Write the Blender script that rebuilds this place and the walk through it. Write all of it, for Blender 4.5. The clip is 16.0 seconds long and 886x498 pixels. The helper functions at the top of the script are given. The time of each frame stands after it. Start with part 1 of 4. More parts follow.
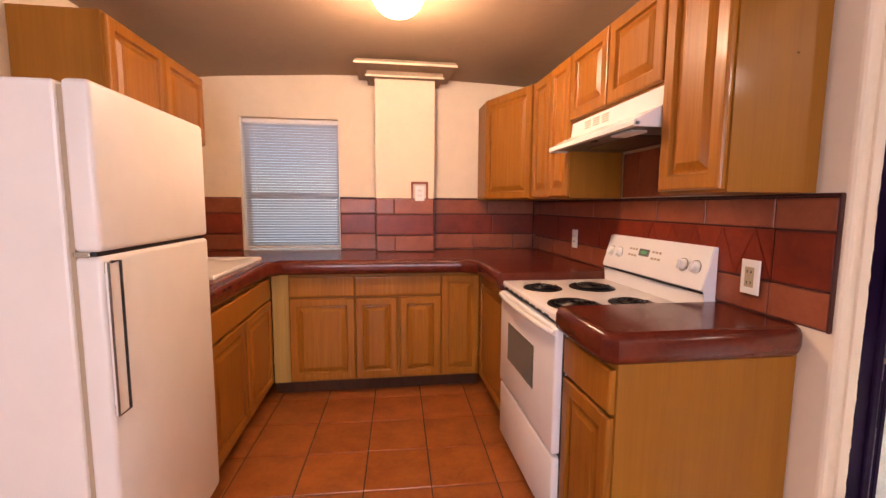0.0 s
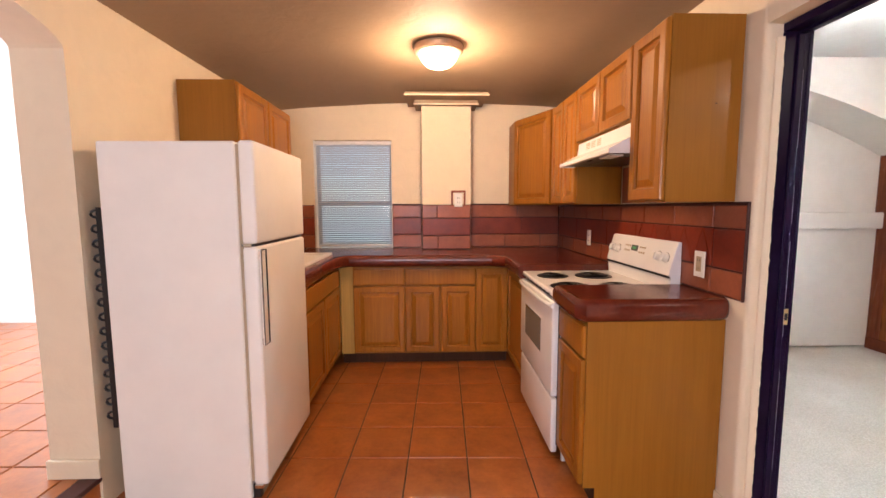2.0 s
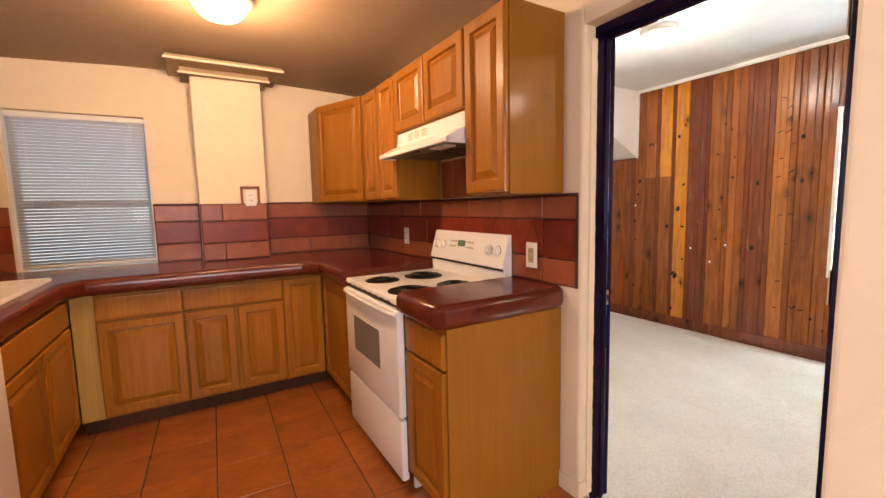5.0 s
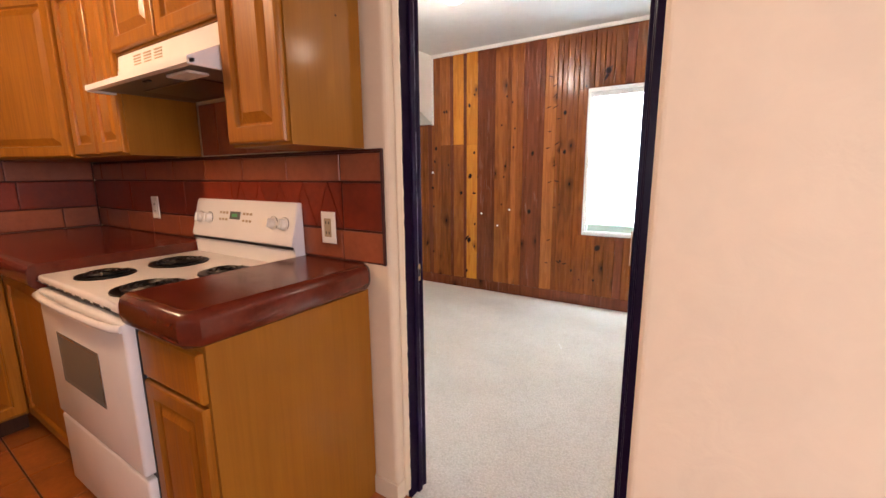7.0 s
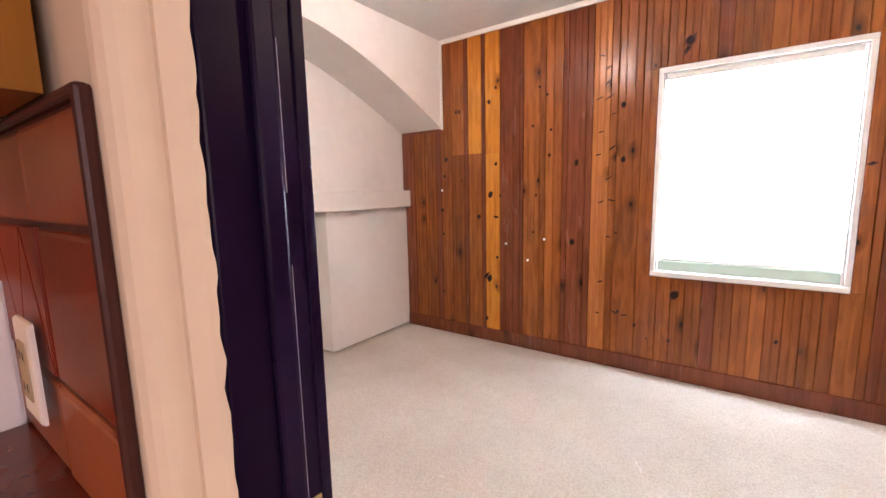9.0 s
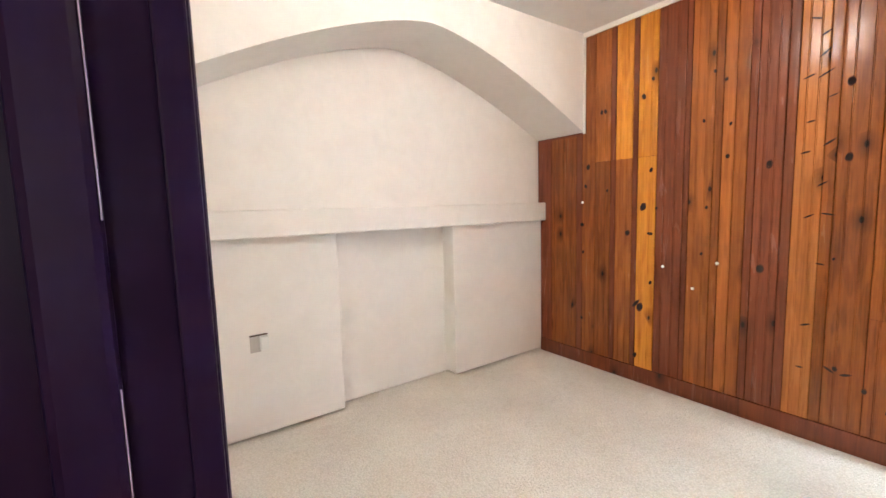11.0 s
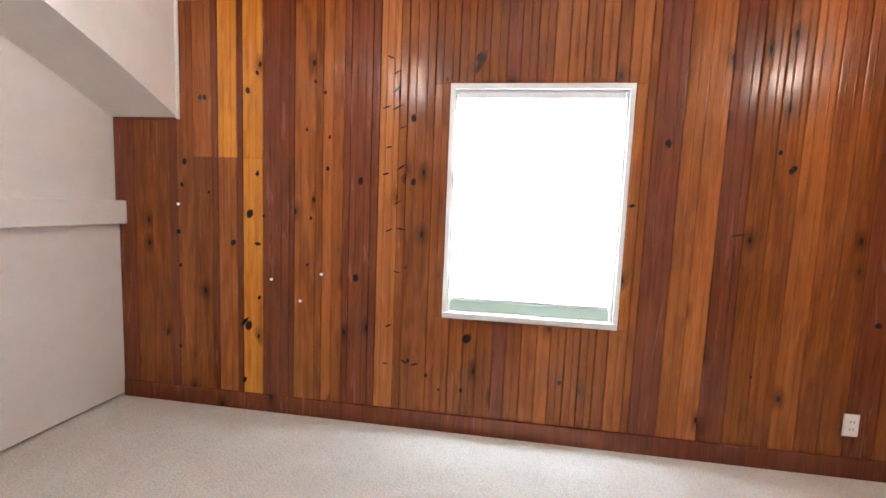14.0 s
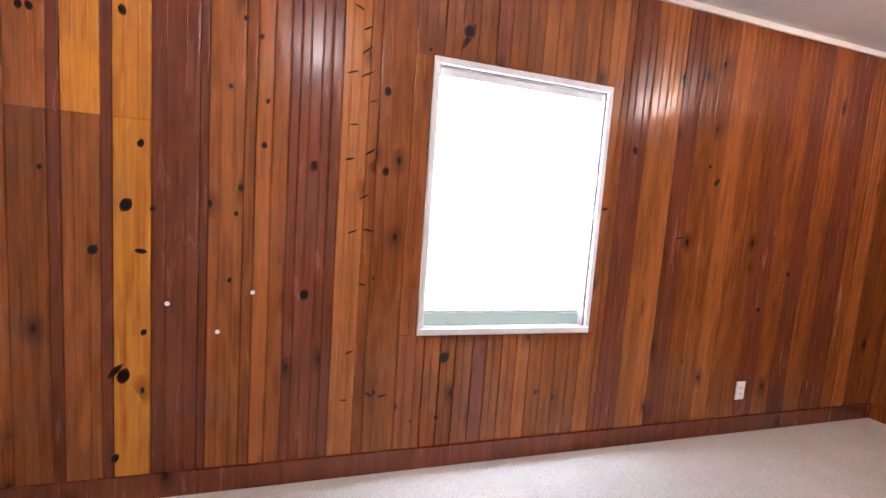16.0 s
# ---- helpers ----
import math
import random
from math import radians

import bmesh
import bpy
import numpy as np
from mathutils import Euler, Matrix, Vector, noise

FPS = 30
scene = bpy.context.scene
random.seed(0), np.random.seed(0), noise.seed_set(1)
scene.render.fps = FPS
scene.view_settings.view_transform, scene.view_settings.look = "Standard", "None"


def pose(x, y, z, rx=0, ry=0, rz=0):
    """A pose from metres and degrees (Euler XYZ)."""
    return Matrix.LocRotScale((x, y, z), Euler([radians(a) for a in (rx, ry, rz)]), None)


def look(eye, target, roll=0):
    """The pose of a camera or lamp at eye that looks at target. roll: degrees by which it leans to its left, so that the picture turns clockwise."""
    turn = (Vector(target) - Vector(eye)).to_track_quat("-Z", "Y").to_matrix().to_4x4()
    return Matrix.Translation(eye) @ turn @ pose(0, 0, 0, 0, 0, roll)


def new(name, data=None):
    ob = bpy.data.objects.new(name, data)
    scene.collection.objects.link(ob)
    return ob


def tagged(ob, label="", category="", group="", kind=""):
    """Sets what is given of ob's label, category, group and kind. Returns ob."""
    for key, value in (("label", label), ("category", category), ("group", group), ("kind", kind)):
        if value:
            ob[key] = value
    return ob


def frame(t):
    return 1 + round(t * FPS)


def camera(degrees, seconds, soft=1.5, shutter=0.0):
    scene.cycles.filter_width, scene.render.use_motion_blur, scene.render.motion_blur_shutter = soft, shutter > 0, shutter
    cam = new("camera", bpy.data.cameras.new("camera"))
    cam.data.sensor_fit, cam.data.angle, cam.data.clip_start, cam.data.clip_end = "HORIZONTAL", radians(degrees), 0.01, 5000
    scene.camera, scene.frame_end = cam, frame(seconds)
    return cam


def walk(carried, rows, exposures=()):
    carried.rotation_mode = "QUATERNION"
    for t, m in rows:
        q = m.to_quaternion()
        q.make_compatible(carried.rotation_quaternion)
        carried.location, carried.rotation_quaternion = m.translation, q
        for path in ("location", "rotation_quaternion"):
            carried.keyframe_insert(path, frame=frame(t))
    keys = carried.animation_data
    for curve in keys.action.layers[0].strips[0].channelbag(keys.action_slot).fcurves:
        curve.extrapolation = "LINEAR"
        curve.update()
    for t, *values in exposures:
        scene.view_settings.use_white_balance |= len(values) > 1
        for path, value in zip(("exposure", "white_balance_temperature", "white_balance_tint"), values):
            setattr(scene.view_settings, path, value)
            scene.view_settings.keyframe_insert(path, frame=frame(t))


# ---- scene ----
cam = camera(93.6, 16.0)
PATH = [
    (0, (0.852, 0.753, 1.28), (1.125, 2.724, 1.072), 0.4),
    (0.5, (0.914, 0.573, 1.268), (1.02, 2.555, 1.022), -0.1),
    (1, (0.926, 0.413, 1.288), (1.01, 2.399, 1.064), -0.1),
    (1.5, (0.872, 0.256, 1.279), (0.932, 2.242, 1.046), -1.0),
    (2, (0.864, 0.156, 1.303), (0.92, 2.146, 1.106), -0.2),
    (2.5, (0.874, 0.13, 1.288), (0.887, 2.118, 1.069), -0.1),
    (3, (0.859, 0.149, 1.289), (0.856, 2.136, 1.058), -0.4),
    (3.5, (0.808, 0.203, 1.282), (0.834, 2.189, 1.048), -0.6),
    (4, (0.788, 0.33, 1.271), (0.896, 2.315, 1.054), -1.0),
    (4.5, (0.789, 0.469, 1.289), (1.181, 2.422, 1.107), -1.4),
    (5, (0.752, 0.552, 1.282), (1.763, 2.265, 1.076), -1.3),
    (5.2, (0.728, 0.601, 1.284), (1.965, 2.154, 1.05), -1.3),
    (7.3, (1.159, 0.904, 1.241), (2.851, 1.918, 0.912), -0.1),
    (7.5, (1.267, 0.982, 1.243), (2.994, 1.946, 0.948), 0.1),
    (8, (1.494, 1.14, 1.233), (3.309, 1.925, 0.932), -0.4),
    (8.5, (1.781, 1.239, 1.247), (3.512, 2.188, 0.924), -1.9),
    (9, (1.987, 1.342, 1.239), (3.6, 2.492, 0.961), -1.2),
    (9.5, (2.15, 1.445, 1.24), (3.522, 2.88, 0.998), -2.6),
    (9.7, (2.193, 1.457, 1.24), (3.35, 3.067, 0.984), -2.6),
    (11.8, (2.289, 1.484, 1.248), (3.5, 3.068, 1.091), 0.0),
    (12, (2.376, 1.42, 1.271), (3.669, 2.937, 1.109), 0.4),
    (12.5, (2.401, 1.436, 1.293), (3.974, 2.662, 1.146), 1.1),
    (13, (2.413, 1.461, 1.287), (4.235, 2.27, 1.13), 1.0),
    (13.5, (2.478, 1.444, 1.28), (4.429, 1.847, 1.099), 1.2),
    (14, (2.65, 1.48, 1.274), (4.621, 1.757, 1.083), 2.3),
    (14.5, (2.777, 1.634, 1.271), (4.744, 1.91, 1.036), 3.3),
    (15, (2.868, 1.876, 1.281), (4.848, 1.836, 1.003), 2.3),
    (15.5, (2.962, 2.062, 1.258), (4.921, 1.77, 0.976), 4.0),
    (16, (3.071, 2.267, 1.273), (4.978, 1.694, 1.079), 4.1),
]
walk(cam, [(t, look(eye, target, roll)) for t, eye, target, roll in PATH],
     [(0, 0.32, 6000, 24), (0.8, 0.29, 5900, 12), (3.5, 0.22, 5720, 14), (4.5, 0.25, 6200, 12), (5.2, 0.25, 6450, 15), (7.5, 0.03, 6200, 22), (8.5, 0.10, 6400, 30), (9.1, 0.12, 6500, 28), (9.7, 0.30, 6600, 26), (11.8, 0.28, 5950, 10), (12.5, -0.07, 5880, 13), (13, -0.1, 5930, 18), (14, -0.03, 6000, 19), (15, -0.03, 5980, 17), (15.5, -0.03, 5900, 21), (16, -0.03, 5860, 28)])

# ---- world and light ----
world = bpy.data.worlds.new("world")
scene.world = world
world.use_nodes = True
wn = world.node_tree.nodes
sky = wn.new("ShaderNodeTexSky")
sky.sky_type, sky.sun_disc, sky.sun_elevation, sky.sun_rotation = "NISHITA", False, radians(50), radians(200)
wn["Background"].inputs["Strength"].default_value = 0.15
world.node_tree.links.new(sky.outputs[0], wn["Background"].inputs["Color"])


def lamp(name, kind, energy, color, m, size=0.1, size_y=0.1):
    data = bpy.data.lights.new(name, kind)
    data.energy, data.color = energy, color
    if kind == "AREA":
        data.shape, data.size, data.size_y = "RECTANGLE", size, size_y
    elif kind == "POINT":
        data.shadow_soft_size = size
    elif kind == "SUN":
        data.angle = size
    ob = new(name, data)
    ob.matrix_world = m
    return ob


DAY, BULB = (0.80, 0.95, 1.0), (1.0, 0.64, 0.35)
lamp("sun", "SUN", 2.5, (1.0, 0.95, 0.88), look((9, -8, 14), (0, 0, 0)), radians(0.5))
lamp("daylight_bedroom", "AREA", 650, DAY, look((5.06, 1.316, 1.35), (2.5, 1.316, 1.2)), 0.88, 1.1)
lamp("daylight_kitchen", "AREA", 1.7, DAY, look((0.13, 4.42, 1.5), (0.13, 0, 1.2)), 0.8, 1.1)
lamp("daylight_dining", "AREA", 140, (0.95, 0.95, 1.0), look((-3.9, 2.6, 1.5), (0, 2.8, 1.0)), 1.6, 1.2)
# unseen area lamp added behind the walker; the south wall has no window
lamp("daylight_south", "AREA", 66, (1.0, 0.94, 0.95), look((0.4, -2.22, 1.5), (0.4, 2, 1.2)), 1.5, 1.2)
lamp("bedroom_bulb_south", "POINT", 46, (1.0, 0.80, 0.58), pose(3.8, -0.5, 2.36), 0.09)
lamp("kitchen_bulb", "POINT", 50, BULB, pose(0.915, 2.77, 2.14), 0.08)
lamp("bedroom_bulb", "POINT", 38, (1.0, 0.88, 0.72), pose(3.58, 2.36, 2.36), 0.09)


# ---- materials ----
def material(name, color, rough=0.6, metal=0.0, coat=0.0, spec=0.5):
    m = bpy.data.materials.new(name)
    m.use_nodes = True
    b = m.node_tree.nodes["Principled BSDF"]
    b.inputs["Base Color"].default_value = (*color, 1)
    b.inputs["Roughness"].default_value, b.inputs["Metallic"].default_value = rough, metal
    b.inputs["Coat Weight"].default_value = coat
    b.inputs["Coat Roughness"].default_value = 0.12
    b.inputs["Specular IOR Level"].default_value = spec
    return m


class Nodes:
    """Short hand for building a material's node tree."""

    def __init__(self, m):
        self.t, self.b = m.node_tree, m.node_tree.nodes["Principled BSDF"]

    def add(self, kind, **inputs):
        n = self.t.nodes.new("ShaderNode" + kind)
        for k, v in inputs.items():
            k = k.replace("_", " ")
            if isinstance(v, bpy.types.NodeSocket):
                self.t.links.new(v, n.inputs[k])
            else:
                n.inputs[k].default_value = v
        return n

    def coords(self, scale, out="Object"):
        c = self.t.nodes.new("ShaderNodeTexCoord")
        return self.add("Mapping", Vector=c.outputs[out], Scale=scale).outputs[0]

    def shifted(self, scale):
        """Object coordinates, moved by a random step from object to object."""
        c, o = self.t.nodes.new("ShaderNodeTexCoord"), self.t.nodes.new("ShaderNodeObjectInfo")
        r = self.math("MULTIPLY", o.outputs["Random"], 37.0)
        f = self.add("CombineXYZ", X=r, Y=r, Z=r)
        return self.add("Mapping", Vector=c.outputs["Object"], Location=f.outputs[0], Scale=scale).outputs[0]

    def noise(self, vector, scale, detail=4.0, rough=0.55, distortion=0.0):
        return self.add("TexNoise", Vector=vector, Scale=scale, Detail=detail, Roughness=rough, Distortion=distortion).outputs[0]

    def ramp(self, fac, *stops):
        r = self.add("ValToRGB", Fac=fac)
        e = r.color_ramp.elements
        while len(e) < len(stops):
            e.new(0.5)
        for el, (p, c) in zip(e, stops):
            el.position, el.color = p, (*c, 1) if len(c) == 3 else c
        return r.outputs[0]

    def mix(self, fac, a, b, blend="MIX"):
        n = self.t.nodes.new("ShaderNodeMix")
        n.data_type, n.blend_type = "RGBA", blend
        for i, v in ((0, fac), (6, a), (7, b)):
            if isinstance(v, bpy.types.NodeSocket):
                self.t.links.new(v, n.inputs[i])
            else:
                n.inputs[i].default_value = v if i == 0 else (*v, 1)
        return n.outputs[2]

    def math(self, op, a, b=0.0):
        n = self.t.nodes.new("ShaderNodeMath")
        n.operation = op
        for i, v in ((0, a), (1, b)):
            if isinstance(v, bpy.types.NodeSocket):
                self.t.links.new(v, n.inputs[i])
            else:
                n.inputs[i].default_value = v
        return n.outputs[0]

    def set(self, name, socket):
        self.t.links.new(socket, self.b.inputs[name])

    def bump(self, height, strength, distance=0.004):
        n = self.add("Bump", Height=height, Strength=strength, Distance=distance)
        self.set("Normal", n.outputs[0])


def plaster(name, color, relief=0.5, rough=0.75):
    m = material(name, color, rough)
    n = Nodes(m)
    v = n.coords((1, 1, 1))
    low, fine = n.noise(v, 1.6, 3), n.noise(v, 38, 6)
    mid = n.noise(v, 9, 4, 0.6, 0.6)
    dark = tuple(c * 0.92 for c in color)
    n.set("Base Color", n.mix(0.5, n.ramp(low, (0.3, dark), (0.65, color)), n.ramp(mid, (0.3, dark), (0.6, color))))
    n.bump(n.math("ADD", n.math("MULTIPLY", mid, 1.4), n.math("MULTIPLY", fine, 0.35)), relief, 0.01)
    return m


def wood(name, light, dark, rough=0.38, scale=(14, 14, 1.1), knots=0.0, coat=0.2, vary=0.25, soft=0.12, spec=0.22):
    """Grain that runs along the object's z. knots: how many of them show."""
    m = material(name, light, rough, coat=coat, spec=spec)
    n = Nodes(m)
    v = n.shifted(scale)
    grain = n.noise(v, 2.2, 8, 0.62, 1.2)
    broad = n.noise(n.shifted((3.0, 3.0, 0.5)), 1.3, 3, 0.5, 0.6)
    color = n.mix(0.45, n.ramp(grain, (0.5 - soft, dark), (0.5 + soft, light)), n.ramp(broad, (0.49 - soft * 1.1, dark), (0.49 + soft * 1.1, light)))
    if knots:
        # cathedral figure: long bent rings and short cross streaks
        wave = n.add("TexWave", Vector=n.shifted((1.0, 1.0, 0.16)), Scale=9.0, Distortion=9.0, Detail=3.0, Detail_Scale=1.6)
        color = n.mix(0.34, color, n.ramp(wave.outputs["Fac"], (0.25, dark), (0.8, light)))
    fine = n.noise(n.shifted((120, 120, 3.0)), 1.0, 3, 0.6)
    color = n.mix(0.30 - soft * 0.7, color, n.ramp(fine, (0.35, tuple(c * 0.45 for c in dark)), (0.6, light)))
    if knots:
        sep = n.add("SeparateXYZ", Vector=n.shifted((9.0, 9.0, 5.0)))
        vor = n.add("TexVoronoi", Scale=1.0, Randomness=1.0)
        vor.voronoi_dimensions = "2D"
        n.t.links.new(n.add("CombineXYZ", X=sep.outputs[1], Y=sep.outputs[2]).outputs[0], vor.inputs["Vector"])
        d = vor.outputs["Distance"]
        pick = n.ramp(n.add("SeparateColor", Color=vor.outputs["Color"]).outputs[0], (1 - knots, (0, 0, 0)), (1 - knots + 0.02, (1, 1, 1)))
        core = n.ramp(n.math("ADD", d, n.math("MULTIPLY", grain, 0.06)), (0.09, (1, 1, 1)), (0.13, (0, 0, 0)))
        halo = n.ramp(d, (0.12, (1, 1, 1)), (0.42, (0, 0, 0)))
        color = n.mix(n.math("MULTIPLY", n.math("MULTIPLY", halo, pick), 0.75), color, tuple(c * 0.55 for c in dark))
        color = n.mix(n.math("MULTIPLY", core, pick), color, (0.022, 0.010, 0.006))
    o = n.t.nodes.new("ShaderNodeObjectInfo")
    shade = n.ramp(o.outputs["Random"], (0.0, (1 - vary, 1 - vary, 1 - vary)), (1.0, (1, 1, 1)))
    n.set("Base Color", n.mix(1.0, color, shade, "MULTIPLY"))
    n.set("Roughness", n.ramp(grain, (0.2, (rough - 0.08,) * 3), (0.8, (rough + 0.12,) * 3)))
    n.bump(n.math("ADD", grain, fine), 0.12, 0.002)
    return m


def tile(name, light, dark, rough=0.3, coat=0.3, bump=0.15, spec=0.35):
    m = material(name, light, rough, coat=coat, spec=spec)
    n = Nodes(m)
    a, b = n.noise(n.shifted((1, 1, 1)), 7, 5, 0.6), n.noise(n.shifted((1, 1, 1)), 45, 4)
    o = n.t.nodes.new("ShaderNodeObjectInfo")
    col = n.mix(0.3, n.ramp(a, (0.32, dark), (0.68, light)), n.ramp(b, (0.3, dark), (0.7, light)))
    n.set("Base Color", n.mix(1.0, col, n.ramp(o.outputs["Random"], (0, (0.86, 0.84, 0.82)), (1, (1, 1, 1))), "MULTIPLY"))
    n.set("Roughness", n.ramp(a, (0.3, (rough,) * 3), (0.7, (rough + 0.07,) * 3)))
    n.bump(n.math("ADD", a, n.math("MULTIPLY", b, 0.3)), bump, 0.006)
    return m


def enamel(name, color, rough=0.28, dirt=0.06):
    m = material(name, color, rough)
    n = Nodes(m)
    v = n.coords((1, 1, 1))
    a = n.noise(v, 5, 5, 0.6)
    n.set("Base Color", n.ramp(a, (0.3, tuple(c * (1 - dirt) for c in color)), (0.7, color)))
    n.set("Roughness", n.ramp(n.noise(v, 3, 2), (0.3, (rough,) * 3), (0.7, (rough + 0.05,) * 3)))
    n.bump(n.noise(v, 260, 2), 0.05, 0.001)
    return m


KITCHEN_WALL = plaster("kitchen_plaster", (0.80, 0.68, 0.50), 0.2)
WHITE_WALL = plaster("white_plaster", (0.83, 0.79, 0.74), 0.16)
DINING_WALL = plaster("pale_plaster", (0.82, 0.78, 0.72), 0.35)
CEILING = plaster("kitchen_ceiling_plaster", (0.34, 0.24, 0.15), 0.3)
CEILING_WHITE = plaster("white_ceiling_plaster", (0.76, 0.76, 0.73), 0.45)
OAK = wood("honey_oak", (0.46, 0.180, 0.014), (0.24, 0.080, 0.005), 0.36, (20, 20, 1.2), coat=0.08, soft=0.20, vary=0.14)
OAK_FLAT = wood("oak_veneer", (0.37, 0.155, 0.014), (0.24, 0.090, 0.007), 0.42, (7, 7, 0.5), coat=0.06, soft=0.3, vary=0.12)
OAK_PALE = wood("pale_oak_filler", (0.60, 0.39, 0.10), (0.52, 0.32, 0.08), 0.5, (10, 10, 0.6))
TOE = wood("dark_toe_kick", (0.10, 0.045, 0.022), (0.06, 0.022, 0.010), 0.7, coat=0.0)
PINE = [
    wood("pine_mid_brown", (0.30, 0.083, 0.018), (0.125, 0.030, 0.008), 0.20, (10, 10, 0.9), 0.10, coat=0.05, vary=0.28, soft=0.16, spec=0.27),
    wood("pine_dark_red", (0.200, 0.050, 0.020), (0.100, 0.023, 0.010), 0.21, (10, 10, 0.9), 0.06, 0.05, vary=0.2, soft=0.17, spec=0.27),
    wood("pine_honey", (0.66, 0.255, 0.026), (0.38, 0.110, 0.013), 0.20, (10, 10, 0.9), 0.12, 0.05, vary=0.12, soft=0.17, spec=0.27),
    wood("pine_warm", (0.38, 0.114, 0.025), (0.19, 0.050, 0.012), 0.20, (10, 10, 0.9), 0.12, 0.05, soft=0.16, spec=0.27),
    wood("pine_light", (0.50, 0.168, 0.040), (0.28, 0.078, 0.020), 0.20, (10, 10, 0.9), 0.10, 0.05, soft=0.16, spec=0.27),
]
KNOT = material("dark_knot", (0.02, 0.009, 0.005), 0.75, spec=0.04)
kn = Nodes(KNOT)
kd = kn.add("TexGradient", Vector=kn.add("Mapping", Vector=kn.coords((1, 1, 1)), Scale=(0, 0.78, 0.78)).outputs[0])
kd.gradient_type = "SPHERICAL"
ragged = kn.math("ADD", kd.outputs["Fac"], kn.math("MULTIPLY", kn.noise(kn.coords((0.2, 1, 1)), 2.4, 4), 0.25))
kn.set("Base Color", kn.ramp(ragged, (0.22, (0.085, 0.022, 0.009)), (0.38, (0.038, 0.012, 0.006)), (0.58, (0.014, 0.007, 0.005))))
FLOOR_TILE = tile("terracotta_floor_tile", (0.50, 0.160, 0.030), (0.27, 0.074, 0.013), 0.28, 0.3, spec=0.5)
GROUT = plaster("dark_grout", (0.075, 0.042, 0.028), 0.6, 0.9)
TILE_PINK = tile("dusty_terracotta_wall_tile", (0.34, 0.098, 0.042), (0.22, 0.056, 0.024), 0.32, 0.08)
TILE_RED = tile("oxblood_wall_tile", (0.26, 0.034, 0.010), (0.15, 0.018, 0.006), 0.34, 0.04)
TILE_EDGE = tile("dark_brown_edge_tile", (0.085, 0.028, 0.022), (0.05, 0.016, 0.012), 0.35, 0.0, spec=0.2)
COUNTER = tile("oxblood_worktop", (0.17, 0.029, 0.014), (0.085, 0.014, 0.008), 0.18, 0.15, 0.06)
FRIDGE = enamel("cream_white_enamel", (0.86, 0.82, 0.76), 0.34)
STOVE = enamel("white_enamel", (0.88, 0.87, 0.86), 0.2)
WHITE = enamel("white_plastic", (0.82, 0.80, 0.76), 0.35)
GASKET = material("tan_gasket", (0.42, 0.33, 0.22), 0.7)
GREY_BACK = material("grey_beige_box_shade", (0.50, 0.45, 0.40), 0.7)
BLACK = material("black_rubber", (0.012, 0.012, 0.012), 0.45)
COIL = material("black_burner_coil", (0.015, 0.014, 0.014), 0.38, 0.6)
CHROME = material("chrome", (0.75, 0.74, 0.72), 0.16, 1.0)
BRASS = material("worn_brass", (0.70, 0.50, 0.22), 0.3, 1.0)
# bronze made paler: the bulb's glow on the rim is in this colour
RIM_LIT = material("bulb_lit_bronze_lamp_rim", (0.52, 0.36, 0.24), 0.4, 0.4)
EDGE_METAL = material("dark_edge_metal", (0.16, 0.15, 0.14), 0.3, 1.0)
BRONZE = material("bronze_lamp_rim", (0.34, 0.20, 0.13), 0.35, 0.8)
PURPLE = tile("dark_purple_gloss_paint", (0.014, 0.006, 0.027), (0.009, 0.004, 0.018), 0.30, 0.0, 0.05, spec=0.07)
WORN_GLINT = material("worn_purple_edge_glint", (0.30, 0.26, 0.36), 0.5)
GREEN = material("green_display", (0.05, 0.35, 0.12), 0.3)
HOOD_FILTER = material("greasy_grey_filter", (0.13, 0.12, 0.11), 0.42, 0.3)
DARK_GLASS = material("grey_oven_glass", (0.16, 0.17, 0.16), 0.1)
BLIND = material("white_blind_slat", (0.78, 0.80, 0.80), 0.5)
bn = BLIND.node_tree.nodes
through_slat, both = bn.new("ShaderNodeBsdfTranslucent"), bn.new("ShaderNodeMixShader")
through_slat.inputs["Color"].default_value = (0.85, 0.88, 0.88, 1)
both.inputs[0].default_value = 0.6
BLIND.node_tree.links.new(bn["Principled BSDF"].outputs[0], both.inputs[1])
BLIND.node_tree.links.new(through_slat.outputs[0], both.inputs[2])
BLIND.node_tree.links.new(both.outputs[0], bn["Material Output"].inputs["Surface"])
BLIND_KITCHEN = material("grey_white_blind_slat", (0.52, 0.555, 0.61), 0.5)
SASH = enamel("pale_green_white_sash", (0.55, 0.72, 0.63), 0.35)
GLASS = material("window_glass", (0.9, 0.95, 0.95), 0.05)
GLASS.node_tree.nodes["Principled BSDF"].inputs["Transmission Weight"].default_value = 1.0


def glow(name, color, strength):
    m = material(name, color, 0.5)
    b = m.node_tree.nodes["Principled BSDF"]
    b.inputs["Emission Color"].default_value, b.inputs["Emission Strength"].default_value = (*color, 1), strength
    return m


SHADE = glow("lit_glass_shade", (1.0, 0.80, 0.52), 5.0)
SHADE_FAR = glow("lit_glass_shade_bedroom", (1.0, 0.86, 0.64), 3.0)


